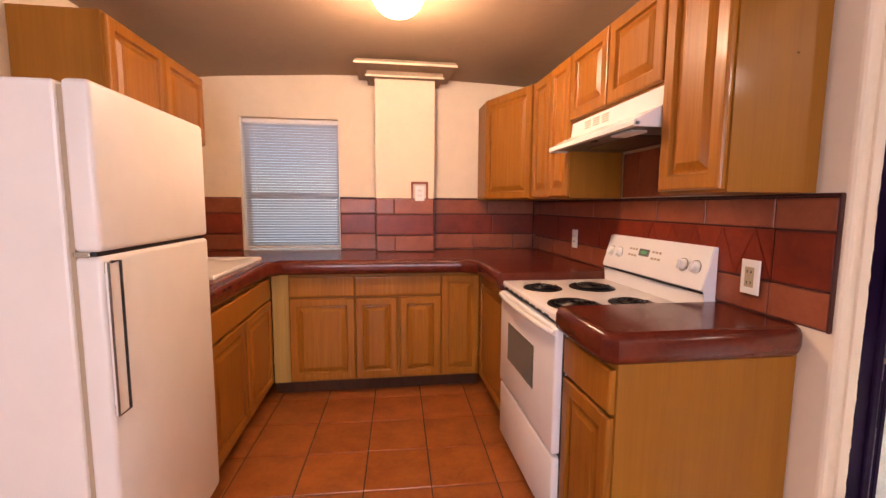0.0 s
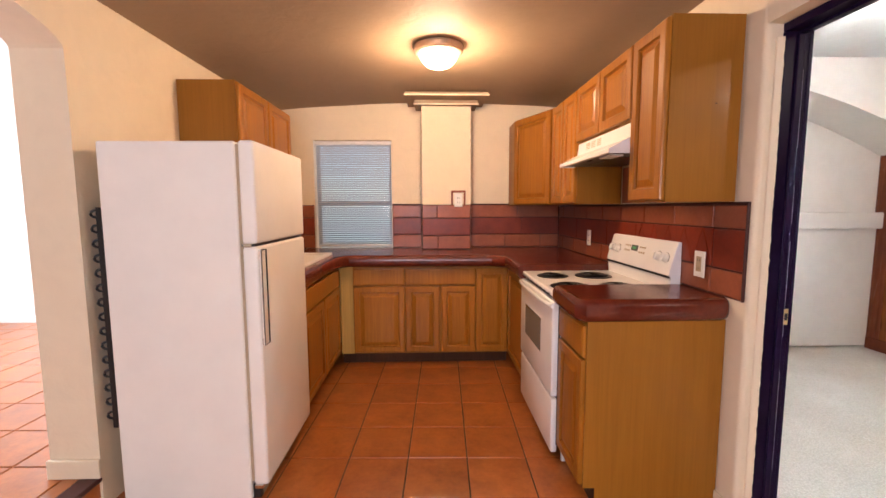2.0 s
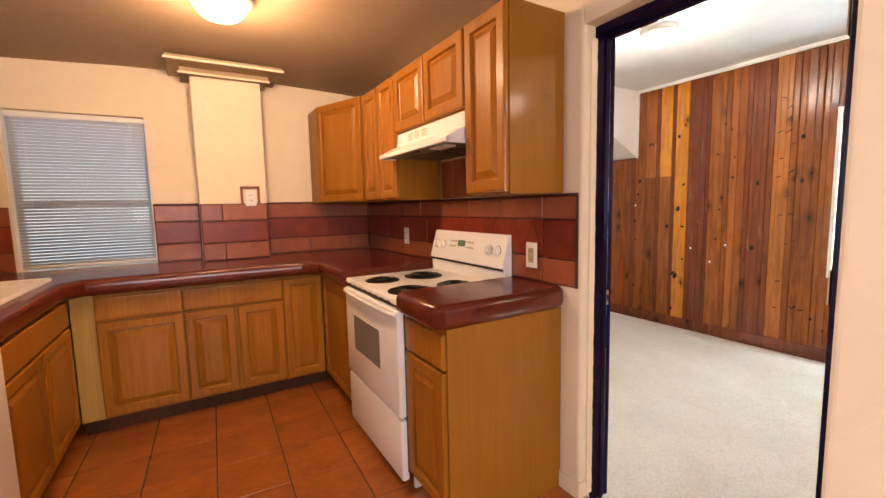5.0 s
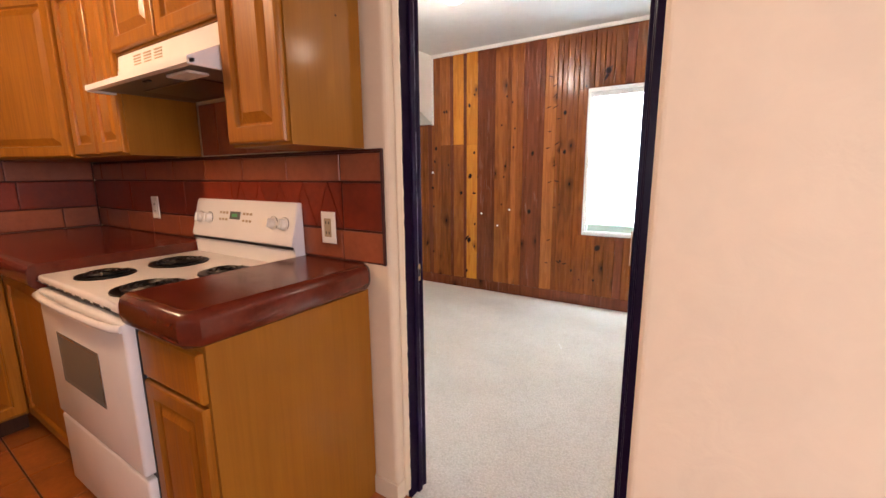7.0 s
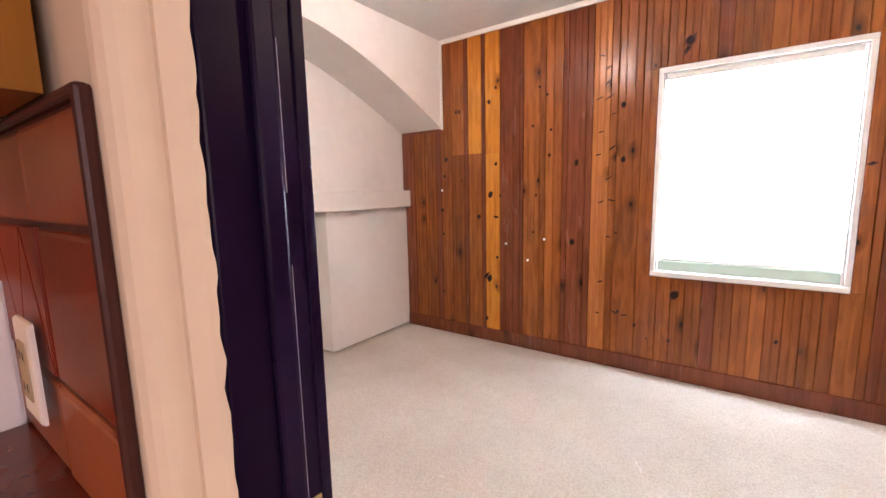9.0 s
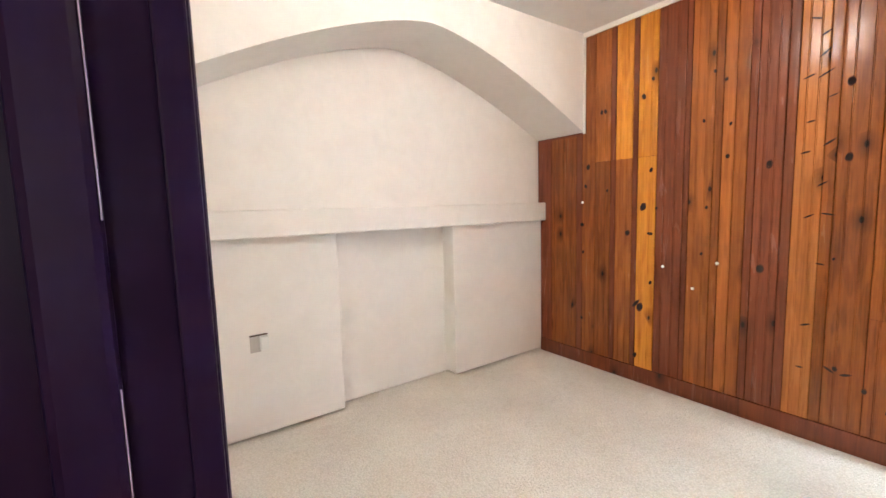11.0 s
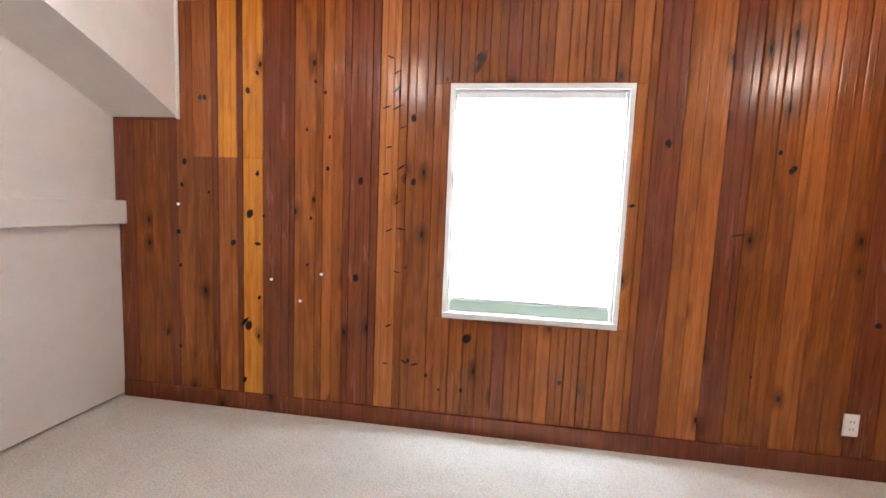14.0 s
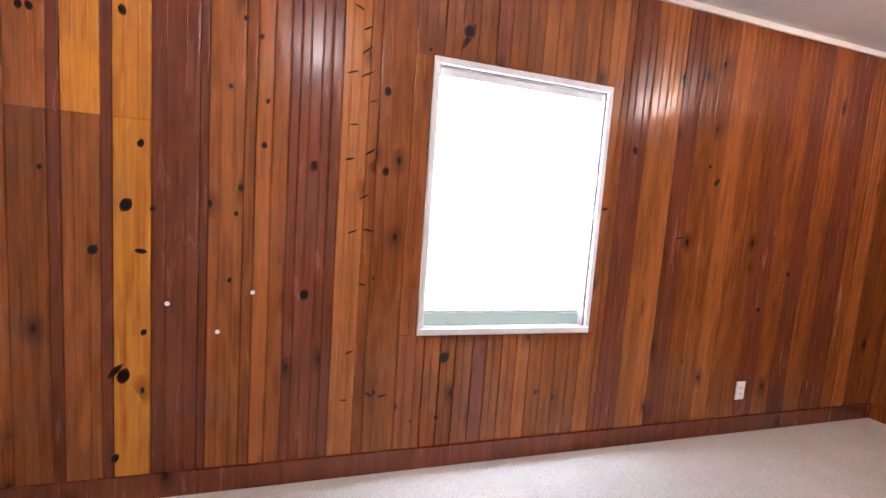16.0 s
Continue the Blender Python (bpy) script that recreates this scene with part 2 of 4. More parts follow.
def carpet():
    m = material("beige_carpet", (0.62, 0.55, 0.45), 0.95)
    n = Nodes(m)
    v = n.coords((1, 1, 1))
    a, f = n.noise(v, 3, 5, 0.65), n.noise(v, 130, 3, 0.7)
    loops = n.add("TexVoronoi", Vector=v, Scale=95.0).outputs["Distance"]
    # shade in the gaps between loops, multiplied into the carpet's colour
    pile = n.ramp(loops, (0.15, (1, 1, 1)), (0.75, (0.86, 0.85, 0.83)))
    soil = n.ramp(n.noise(v, 0.9, 4, 0.6), (0.36, (0.93, 0.92, 0.90)), (0.56, (1, 1, 1)))
    speck = n.ramp(n.noise(v, 22, 5, 0.7), (0.25, (0.93, 0.92, 0.90)), (0.5, (1, 1, 1)))
    col = n.mix(0.4, n.ramp(a, (0.3, (0.74, 0.69, 0.62)), (0.65, (0.86, 0.82, 0.75))), n.ramp(f, (0.35, (0.58, 0.53, 0.46)), (0.62, (0.84, 0.80, 0.73))))
    n.set("Base Color", n.mix(1.0, n.mix(1.0, n.mix(1.0, col, speck, "MULTIPLY"), pile, "MULTIPLY"), soil, "MULTIPLY"))
    n.bump(n.math("SUBTRACT", f, loops), 0.55, 0.006)
    return m


CARPET = carpet()


# ---- mesh helpers ----
BASE = {}


def thing(name, at, label="", category="", group="", kind=""):
    ob = new(name)
    ob.location = at
    ob.empty_display_size = 0.1
    BASE[ob.name] = Vector(at)
    return tagged(ob, label, category, group, kind)


def part(name, bm, mat, parent=None, label="", category="", kind="", smooth=False, group=""):
    """Links a bmesh in world coordinates as one mesh object, under parent if given."""
    origin = BASE[parent.name] if parent else None
    bmesh.ops.recalc_face_normals(bm, faces=bm.faces)
    if parent is None:
        lo = Vector([min(v.co[i] for v in bm.verts) for i in range(3)])
        hi = Vector([max(v.co[i] for v in bm.verts) for i in range(3)])
        origin = Vector(((lo.x + hi.x) / 2, (lo.y + hi.y) / 2, lo.z))
    bm.transform(Matrix.Translation(-origin))
    me = bpy.data.meshes.new(name)
    bm.to_mesh(me)
    bm.free()
    me.materials.append(mat)
    if smooth:
        for p in me.polygons:
            p.use_smooth = True
        me.set_sharp_from_angle(angle=radians(40))
    ob = new(name, me)
    if parent:
        ob.parent = parent
    else:
        ob.location = origin
    BASE[ob.name] = origin.copy()
    return tagged(ob, label, category, group, kind)


def box(bm, a, b, bevel=0.0, segments=2):
    """A box between two corners."""
    lo = [min(p, q) for p, q in zip(a, b)]
    hi = [max(p, q) for p, q in zip(a, b)]
    vs = [bm.verts.new((x, y, z)) for x in (lo[0], hi[0]) for y in (lo[1], hi[1]) for z in (lo[2], hi[2])]
    fs = [bm.faces.new([vs[i] for i in f]) for f in ((0, 1, 3, 2), (4, 6, 7, 5), (0, 4, 5, 1), (2, 3, 7, 6), (0, 2, 6, 4), (1, 5, 7, 3))]
    if bevel:
        edges = list({e for f in fs for e in f.edges})
        bmesh.ops.bevel(bm, geom=edges, offset=bevel, segments=segments, affect="EDGES", profile=0.5)
    return bm


def boxes(*pairs, bevel=0.0, segments=2):
    bm = bmesh.new()
    for a, b in pairs:
        box(bm, a, b, bevel, segments)
    return bm


def prism(points, axis, lo, hi, bevel=0.0):
    """An outline in the two other axes, pushed along axis from lo to hi."""
    bm = bmesh.new()

    def put(p, d):
        q = list(p)
        q.insert("xyz".index(axis), d)
        return bm.verts.new(q)

    a, b = [put(p, lo) for p in points], [put(p, hi) for p in points]
    n = len(points)
    ends = [bm.faces.new(a), bm.faces.new(b[::-1])]
    for i in range(n):
        bm.faces.new((a[i], a[(i + 1) % n], b[(i + 1) % n], b[i]))
    if bevel:
        bmesh.ops.bevel(bm, geom=[e for f in ends for e in f.edges], offset=bevel, segments=2, affect="EDGES")
    return bm


def facing(origin, way):
    """A frame at origin: x to the right for one who looks at the face, y up, z out of it."""
    o = Vector((*way, 0)).normalized()
    u = Vector((-o.y, o.x, 0))
    m = Matrix((u, (0, 0, 1), o)).transposed().to_4x4()
    m.translation = origin
    return m


SOUTH, NORTH, EAST, WEST, DIAG = (0, -1), (0, 1), (1, 0), (-1, 0), (-1, -1)


def rings(w, h, profile, m):
    """A rectangle w by h whose face steps in and out by rings of (inset, height)."""
    bm = bmesh.new()
    last = None
    for inset, z in [(0, 0)] + list(profile):
        q = [bm.verts.new(m @ Vector(p)) for p in ((inset, inset, z), (w - inset, inset, z), (w - inset, h - inset, z), (inset, h - inset, z))]
        if last:
            for i in range(4):
                bm.faces.new((last[i], last[(i + 1) % 4], q[(i + 1) % 4], q[i]))
        else:
            bm.faces.new(q[::-1])
        last = q
    bm.faces.new(last)
    return bm


RAISED = [(0, 0.012), (0.003, 0.018), (0.008, 0.020), (0.046, 0.020), (0.049, 0.017), (0.051, 0.008), (0.056, 0.005), (0.061, 0.006), (0.084, 0.017), (0.087, 0.0185)]
SLAB = [(0, 0.013), (0.004, 0.018), (0.010, 0.019)]


def spin_profile(points, center, axis="z", steps=32, m=None):
    """A profile of (radius, height) turned round an upright axis."""
    bm = bmesh.new()
    rows = []
    for r, z in points:
        rows.append([bm.verts.new((r * math.cos(a), r * math.sin(a), z)) for a in (2 * math.pi * i / steps for i in range(steps))] if r > 1e-6 else [bm.verts.new((0, 0, z))])
    for p, q in zip(rows, rows[1:]):
        for i in range(steps):
            j = (i + 1) % steps
            if len(p) == 1 and len(q) > 1:
                bm.faces.new((p[0], q[j], q[i]))
            elif len(q) == 1 and len(p) > 1:
                bm.faces.new((p[i], p[j], q[0]))
            elif len(p) > 1:
                bm.faces.new((p[i], p[j], q[j], q[i]))
    bm.transform((m or Matrix()) if m else Matrix.Translation(center))
    return bm


def tube(bm, points, r, steps=8, closed=False):
    """A round bar along points."""
    pts = [Vector(p) for p in points]
    n = len(pts)
    rows = []
    up = Vector((0.13, 0.29, 0.95))
    for i, p in enumerate(pts):
        a = pts[(i - 1) % n] if closed or i else p
        b = pts[(i + 1) % n] if closed or i < n - 1 else p
        d = (b - a).normalized()
        s = d.cross(up).normalized()
        t = s.cross(d)
        rows.append([bm.verts.new(p + r * (s * math.cos(2 * math.pi * k / steps) + t * math.sin(2 * math.pi * k / steps))) for k in range(steps)])
    pairs = list(zip(rows, rows[1:])) + ([(rows[-1], rows[0])] if closed else [])
    for p, q in pairs:
        for k in range(steps):
            bm.faces.new((p[k], p[(k + 1) % steps], q[(k + 1) % steps], q[k]))
    if not closed:
        bm.faces.new(rows[0][::-1])
        bm.faces.new(rows[-1])
    return bm


# ---- the plan, in metres ----
EX, NY, WX = 2.10, 4.14, -0.57          # faces of the kitchen's east, north and west walls
BW, BE, BN, BS = 2.262, 4.975, 3.90, -1.65   # the bedroom's faces
TOP, BTOP = 2.26, 2.47                    # ceilings
DOOR_S, DOOR_N, DOOR_H, JAMB_S = 0.951, 1.705, 1.94, 0.983
STEP = 0.148
CT = 0.925                                # worktop height


def structure(name, bm, mat, label="", **kw):
    return part(name, bm, mat, None, label, kind="structure", **kw)


# floors
structure("floor", boxes(((-0.62, -2.3, -0.1), (2.14, 4.3, -0.006))), GROUT, "kitchen floor, dark grout bed under terracotta tiles")
floor_kitchen = bpy.data.objects["floor"]
structure("floor_bedroom", boxes(((2.14, -1.8, -0.12), (5.1, 4.2, -0.028))), CARPET, "beige loop-pile carpet, slightly soiled")
floor_dining = structure("floor_dining", boxes(((-4.1, -2.3, -0.1), (-0.62, 4.6, STEP - 0.008))), GROUT, "raised dining room floor, grout bed")
structure("step_riser", boxes(((-0.62, -0.6, -0.005), (-0.58, 1.895, STEP - 0.02)), bevel=0.002), FLOOR_TILE, "terracotta tiled riser of the step up")
structure("step_nosing", boxes(((-0.655, -0.6, STEP - 0.02), (-0.565, 1.895, STEP + 0.002)), bevel=0.008), TILE_EDGE, "dark brown step nosing")


def ceiling_sheet(x0, x1, y0, y1, z, sag):
    bm = bmesh.new()
    nx, ny = 20, 24
    grid = [[bm.verts.new((x0 + (x1 - x0) * i / nx, y0 + (y1 - y0) * j / ny,
                           z - sag * (((x0 + (x1 - x0) * i / nx) - 0.95) / 1.5) ** 2 + 0.006 * noise.noise(Vector((i * 0.3, j * 0.3, 1))))) for j in range(ny + 1)] for i in range(nx + 1)]
    faces = [bm.faces.new((grid[i][j], grid[i + 1][j], grid[i + 1][j + 1], grid[i][j + 1])) for i in range(nx) for j in range(ny)]
    up = bmesh.ops.extrude_face_region(bm, geom=faces)
    for v in up["geom"]:
        if isinstance(v, bmesh.types.BMVert):
            v.co.z = z + 0.3
    return bm


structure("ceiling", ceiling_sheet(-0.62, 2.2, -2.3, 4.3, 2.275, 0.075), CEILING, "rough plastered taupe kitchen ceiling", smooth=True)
structure("ceiling_bedroom", boxes(((2.2, -1.8, BTOP), (5.2, 4.2, BTOP + 0.15))), CEILING_WHITE, "rough white plastered bedroom ceiling")
structure("ceiling_dining", boxes(((-4.1, -2.3, 2.45), (-0.62, 4.7, 2.6))), CEILING_WHITE, "white plastered ceiling")


def wall_with_hole(name, axis, face, back, lo, hi, top, holes, mat, label, z0=-0.02, rounded=False):
    """An upright wall that runs along axis from lo to hi, with rectangular holes (from, to, bottom, top)."""
    cuts = sorted({lo, hi, *[h[0] for h in holes], *[h[1] for h in holes]})
    bm = bmesh.new()

    def add(a, b, za, zb):
        if axis == "y":
            box(bm, (face, a, za), (back, b, zb))
        else:
            box(bm, (a, face, za), (b, back, zb))

    for a, b in zip(cuts, cuts[1:]):
        hs = [h for h in holes if h[0] <= a and h[1] >= b]
        if not hs:
            add(a, b, z0, top)
        else:
            if hs[0][2] > z0:
                add(a, b, z0, hs[0][2])
            add(a, b, hs[0][3], top)
    if rounded:
        near = [e for e in bm.edges if all(abs(v.co.x - face) < 1e-4 for v in e.verts) and e.verts[0].co.y == e.verts[1].co.y
                and any(abs(e.verts[0].co.y - q) < 1e-4 for h in holes for q in h[:2]) and max(v.co.z for v in e.verts) - min(v.co.z for v in e.verts) > 2.3]
        bmesh.ops.bevel(bm, geom=near, offset=0.02, segments=4, affect="EDGES", profile=0.5)
    return structure(name, bm, mat, label)


WIN_K = (-0.235, 0.495, 0.905, 1.935)
WIN_B = (0.865, 1.77, 0.69, 1.925)
wall_north = wall_with_hole("wall_north", "x", NY, NY + 0.2, -0.79, 2.2, 2.6, [WIN_K], KITCHEN_WALL, "cream plastered kitchen wall with a window")
wall_east = wall_with_hole("wall_east", "y", EX, 2.215, -2.3, NY, 2.6, [(DOOR_S - 0.018, DOOR_N + 0.012, -0.02, DOOR_H + 0.03)], KITCHEN_WALL, "cream plastered wall beside the doorway", rounded=True)
structure("wall_bedroom_west", boxes(((2.215, -1.8, -0.1), (BW, DOOR_S - 0.02, 2.6)), ((2.215, DOOR_S - 0.02, DOOR_H + 0.03), (BW, DOOR_N + 0.025, 2.6))), WHITE_WALL, "white plastered bedroom wall")
wall_bed = wall_with_hole("wall_bedroom_east", "y", BE + 0.012, BE + 0.16, -1.8, 4.2, 2.6, [WIN_B], PINE[1], "wall behind knotty pine boards")
structure("wall_south", boxes(((-4.1, -2.45, -0.02), (2.3, -2.3, 2.6))), KITCHEN_WALL, "cream plastered wall behind the walker")
structure("wall_bedroom_south", boxes(((2.2, BS - 0.15, -0.1), (5.1, BS - 0.013, 2.6))), PINE[1], "wall behind knotty pine boards")
structure("wall_dining_north", boxes(((-4.1, 4.45, -0.02), (-0.79, 4.6, 2.6))), DINING_WALL, "pale plastered dining room wall")
structure("wall_dining_west", boxes(((-4.2, -2.45, -0.02), (-4.0, 4.6, 2.6))), DINING_WALL, "pale plastered dining room wall")
structure("baseboard_dining", boxes(((-4.0, 4.43, STEP), (-0.8, 4.45, STEP + 0.07)), bevel=0.004), WHITE, "white painted baseboard")


def arched_wall(name, x0, x1, y0, y1, foot, spring, rise, lo, hi, top, mat, label):
    """A wall in x0..x1 with one arched opening y0..y1."""
    bm = bmesh.new()
    n = 28
    ys = [y0 + (y1 - y0) * (0.5 - 0.5 * math.cos(math.pi * i / n)) for i in range(n + 1)]
    mid, half = (y0 + y1) / 2, (y1 - y0) / 2

    def arc(y):
        return spring + rise * max(0, 1 - abs((y - mid) / half) ** 2.2) ** 0.6

    for a, b in zip(ys, ys[1:]):
        vs = [bm.verts.new((x, y, z)) for x in (x0, x1) for y, z in ((a, arc(a)), (b, arc(b)), (b, top), (a, top))]
        for f in ((0, 1, 2, 3), (7, 6, 5, 4), (0, 4, 5, 1), (3, 2, 6, 7)):
            bm.faces.new([vs[i] for i in f])
    box(bm, (x0, lo, foot), (x1, y0, top))
    box(bm, (x0, y1, foot), (x1, hi, top))
    bmesh.ops.remove_doubles(bm, verts=bm.verts, dist=0.0005)
    return structure(name, bm, mat, label)


arched_wall("wall_west", -0.78, WX, -0.6, 1.895, -0.02, 1.93, 0.185, -2.3, NY + 0.1, 2.6, KITCHEN_WALL, "cream plastered wall with an arched opening")
structure("baseboard_pillar", boxes(((-0.785, 1.877, STEP + 0.001), (-0.565, 1.893, STEP + 0.085)), bevel=0.004), KITCHEN_WALL, "low plaster baseboard at the pillar")

structure("wall_bedroom_west_north", prism([(2.215, DOOR_N + 0.025), (BW, DOOR_N + 0.025), (2.375, 3.47), (2.375, 4.2), (2.215, 4.2)], "z", -0.1, 2.6), WHITE_WALL, "white plastered bedroom wall, slightly out of square")

# chimney breast and its stepped cornice
COL = (0.78, 1.225, 3.94)
chimney = structure("chimney_breast", boxes(((COL[0], COL[2], CT + 0.002), (COL[1], NY, 2.32)), bevel=0.006), KITCHEN_WALL, "cream plastered chimney breast")
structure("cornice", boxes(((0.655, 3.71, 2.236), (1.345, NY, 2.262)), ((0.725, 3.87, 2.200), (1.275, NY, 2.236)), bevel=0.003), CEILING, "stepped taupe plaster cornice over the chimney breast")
structure("cornice_edge", boxes(((0.645, 3.700, 2.229), (1.355, 3.712, 2.243)), ((0.715, 3.86, 2.192), (1.285, 3.872, 2.205)), bevel=0.003), KITCHEN_WALL, "thin pale edge strips of the cornice")


# bedroom north side: arched niche, ledge and piers
def bulkhead():
    bm = bmesh.new()
    n = 40
    xs = [BW + (BE - BW) * i / n for i in range(n + 1)]

    def arc(x):
        s = (x - 3.62) / 1.36
        return 2.25 - (0.52 * abs(s) ** 1.48 if s < 0 else 0.49 * s ** 1.45)

    for a, b in zip(xs, xs[1:]):
        vs = [bm.verts.new((x, y, z)) for y in (3.465, 3.93) for x, z in ((a, arc(a)), (b, arc(b)), (b, BTOP + 0.1), (a, BTOP + 0.1))]
        for f in ((0, 1, 2, 3), (7, 6, 5, 4), (0, 4, 5, 1), (3, 2, 6, 7)):
            bm.faces.new([vs[i] for i in f])
    bmesh.ops.remove_doubles(bm, verts=bm.verts, dist=0.0005)
    return bm


structure("wall_bedroom_north", boxes(((BW, 4.01, -0.02), (5.1, 4.2, 2.6)), ((BW, 3.92, 1.20), (5.1, 4.02, 2.6))), WHITE_WALL, "white plastered wall with a recess")
structure("arched_bulkhead", bulkhead(), WHITE_WALL, "white plaster bulkhead with a flat arch", smooth=True)
structure("ledge", boxes(((BW, 3.825, 1.10), (BE - 0.002, 3.99, 1.248)), bevel=0.008), WHITE_WALL, "white plaster ledge")
structure("pier_west", boxes(((BW, 3.905, -0.01), (3.175, 4.01, 1.10)), bevel=0.006), WHITE_WALL, "white plaster pier under the ledge")
structure("pier_east", boxes(((4.035, 3.88, -0.01), (BE - 0.001, 4.01, 1.10)), bevel=0.006), WHITE_WALL, "white plaster pier under the ledge")

structure("baseboard_door", boxes(((EX - 0.012, 1.715, 0), (EX - 0.001, 1.828, 0.075)), ((EX - 0.012, 1.711, 0), (EX + 0.035, 1.7155, 0.075)), bevel=0.002), KITCHEN_WALL, "short cream baseboard beside the doorway")

# ---- doorway ----
door_frame = thing("door_frame", (2.24, 1.32, 0), "dark purple glossy painted door frame without a door, worn edges", "door frame", kind="structure")
J0, J1 = 2.161, 2.266
part("jamb", boxes(((J0, DOOR_N, -0.03), (J1, DOOR_N + 0.022, DOOR_H)), bevel=0.003), PURPLE, door_frame)
part("jamb", boxes(((J0, DOOR_S - 0.018, -0.03), (J1, DOOR_S + 0.006, DOOR_H)), bevel=0.003), PURPLE, door_frame)
part("head", boxes(((J0, DOOR_S - 0.018, DOOR_H), (J1, DOOR_N + 0.022, DOOR_H + 0.03)), bevel=0.003), PURPLE, door_frame)
part("stop", boxes(((J0 + 0.042, DOOR_N - 0.010, -0.03), (J0 + 0.067, DOOR_N, DOOR_H - 0.012)), bevel=0.004), PURPLE, door_frame)
# pale strips along the stop: worn edge plus its highlight, put in as colour
for za, zb in ((0.25, 0.66), (0.80, 1.17), (1.24, 1.38), (1.52, 1.80)):
    part("worn_edge", boxes(((J0 + 0.0664, DOOR_N - 0.0102, za), (J0 + 0.0670, DOOR_N - 0.0094, zb))), WORN_GLINT, door_frame, "pale line of worn paint and painted highlight")
part("bead", boxes(((J1 - 0.016, DOOR_N - 0.003, -0.03), (J1 - 0.002, DOOR_N, DOOR_H)), bevel=0.0014), PURPLE, door_frame)
part("stop", boxes(((J0 + 0.088, DOOR_S + 0.006, -0.03), (J1 - 0.001, JAMB_S, DOOR_H - 0.001)), bevel=0.003), PURPLE, door_frame)
part("bead", boxes(((J0 + 0.030, DOOR_S + 0.006, -0.03), (J0 + 0.044, DOOR_S + 0.014, DOOR_H - 0.001)), bevel=0.003), PURPLE, door_frame)
part("bead", boxes(((J0 + 0.060, DOOR_S + 0.006, -0.03), (J0 + 0.068, DOOR_S + 0.012, DOOR_H - 0.001)), bevel=0.002), PURPLE, door_frame)
part("stop", boxes(((J0 + 0.045, DOOR_S + 0.007, DOOR_H - 0.012), (J0 + 0.071, DOOR_N, DOOR_H)), bevel=0.003), PURPLE, door_frame)
strike = part("strike_plate", rings(0.03, 0.062, [(0, 0.0015)], facing((J1 - 0.038, DOOR_N - 0.0005, 0.845), SOUTH)), BRASS, door_frame, "worn brass strike plate")
part("latch_hole", boxes(((J1 - 0.03, DOOR_N - 0.003, 0.862), (J1 - 0.018, DOOR_N, 0.89))), BLACK, strike)
part("hinge", boxes(((J1 - 0.029, JAMB_S, 0.985), (J1 - 0.002, JAMB_S + 0.003, 1.08))), BRONZE, door_frame, "rusty brown hinge leaf")
part("hinge", boxes(((J1 - 0.029, JAMB_S, 1.70), (J1 - 0.002, JAMB_S + 0.003, 1.79))), BRONZE, door_frame, "rusty brown hinge leaf")


# ---- windows ----
def blinds(parent, x0, x1, z0, z1, depth, way, pitch, tilt, width=0.024, mat=BLIND):
    """Slats under a head rail. way: the facing frame at (0, 0, 0) of the opening."""
    m = way
    head = rings(x1 - x0, 0.035, [(0, 0.03), (0.003, 0.033)], m @ Matrix.Translation((x0, z1 - 0.035, depth - 0.012)))
    part("head_rail", head, WHITE, parent)
    me = None
    z = z1 - 0.05
    c, s = math.cos(tilt) * width / 2, math.sin(tilt) * width / 2
    while z > z0 + 0.02:
        bm = bmesh.new()
        prof = [(-c, -s), (0, 0.0022), (c, s), (0, 0.0008)]
        a = [bm.verts.new(m @ Vector((x0 + 0.004, z + q, depth + p))) for p, q in prof]
        b = [bm.verts.new(m @ Vector((x1 - 0.004, z + q, depth + p))) for p, q in prof]
        for i in range(4):
            bm.faces.new((a[i], a[(i + 1) % 4], b[(i + 1) % 4], b[i]))
        bm.faces.new(a[::-1])
        bm.faces.new(b)
        part("slat", bm, mat, parent)
        z -= pitch
    part("bottom_rail", rings(x1 - x0 - 0.006, 0.016, [(0, 0.02), (0.002, 0.022)], m @ Matrix.Translation((x0 + 0.003, z0 + 0.002, depth - 0.01))), WHITE, parent)
    for k in (0.12, 0.88):
        bm = bmesh.new()
        x = x0 + (x1 - x0) * k
        tube(bm, [m @ Vector((x, z0 + 0.01, depth + 0.012)), m @ Vector((x, z1 - 0.03, depth + 0.012))], 0.0008, 5)
        part("cord", bm, WHITE, parent)


def sash(parent, x0, x1, z0, z1, depth, m, mat):
    """A frame with a meeting rail at mid height and two panes."""
    f = 0.035

    def bar(a, b, c, d, name):
        bm = rings(b - a, d - c, [(0, 0.03), (0.004, 0.035)], m @ Matrix.Translation((a, c, depth)))
        part(name, bm, mat, parent)

    bar(x0, x1, z0, z0 + f, "window_frame")
    bar(x0, x1, z1 - f, z1, "window_frame")
    bar(x0, x0 + f, z0 + f, z1 - f, "window_frame")
    bar(x1 - f, x1, z0 + f, z1 - f, "window_frame")
    zm = z0 + (z1 - z0) * 0.40
    bar(x0 + f, x1 - f, zm, zm + f, "meeting_rail")
    for a, b in ((z0 + f, zm), (zm + f, z1 - f)):
        p = part("pane", rings(x1 - x0 - 2 * f, b - a, [(0, 0.004)], m @ Matrix.Translation((x0 + f, a, depth + 0.012))), GLASS, parent)
        p.visible_shadow = False


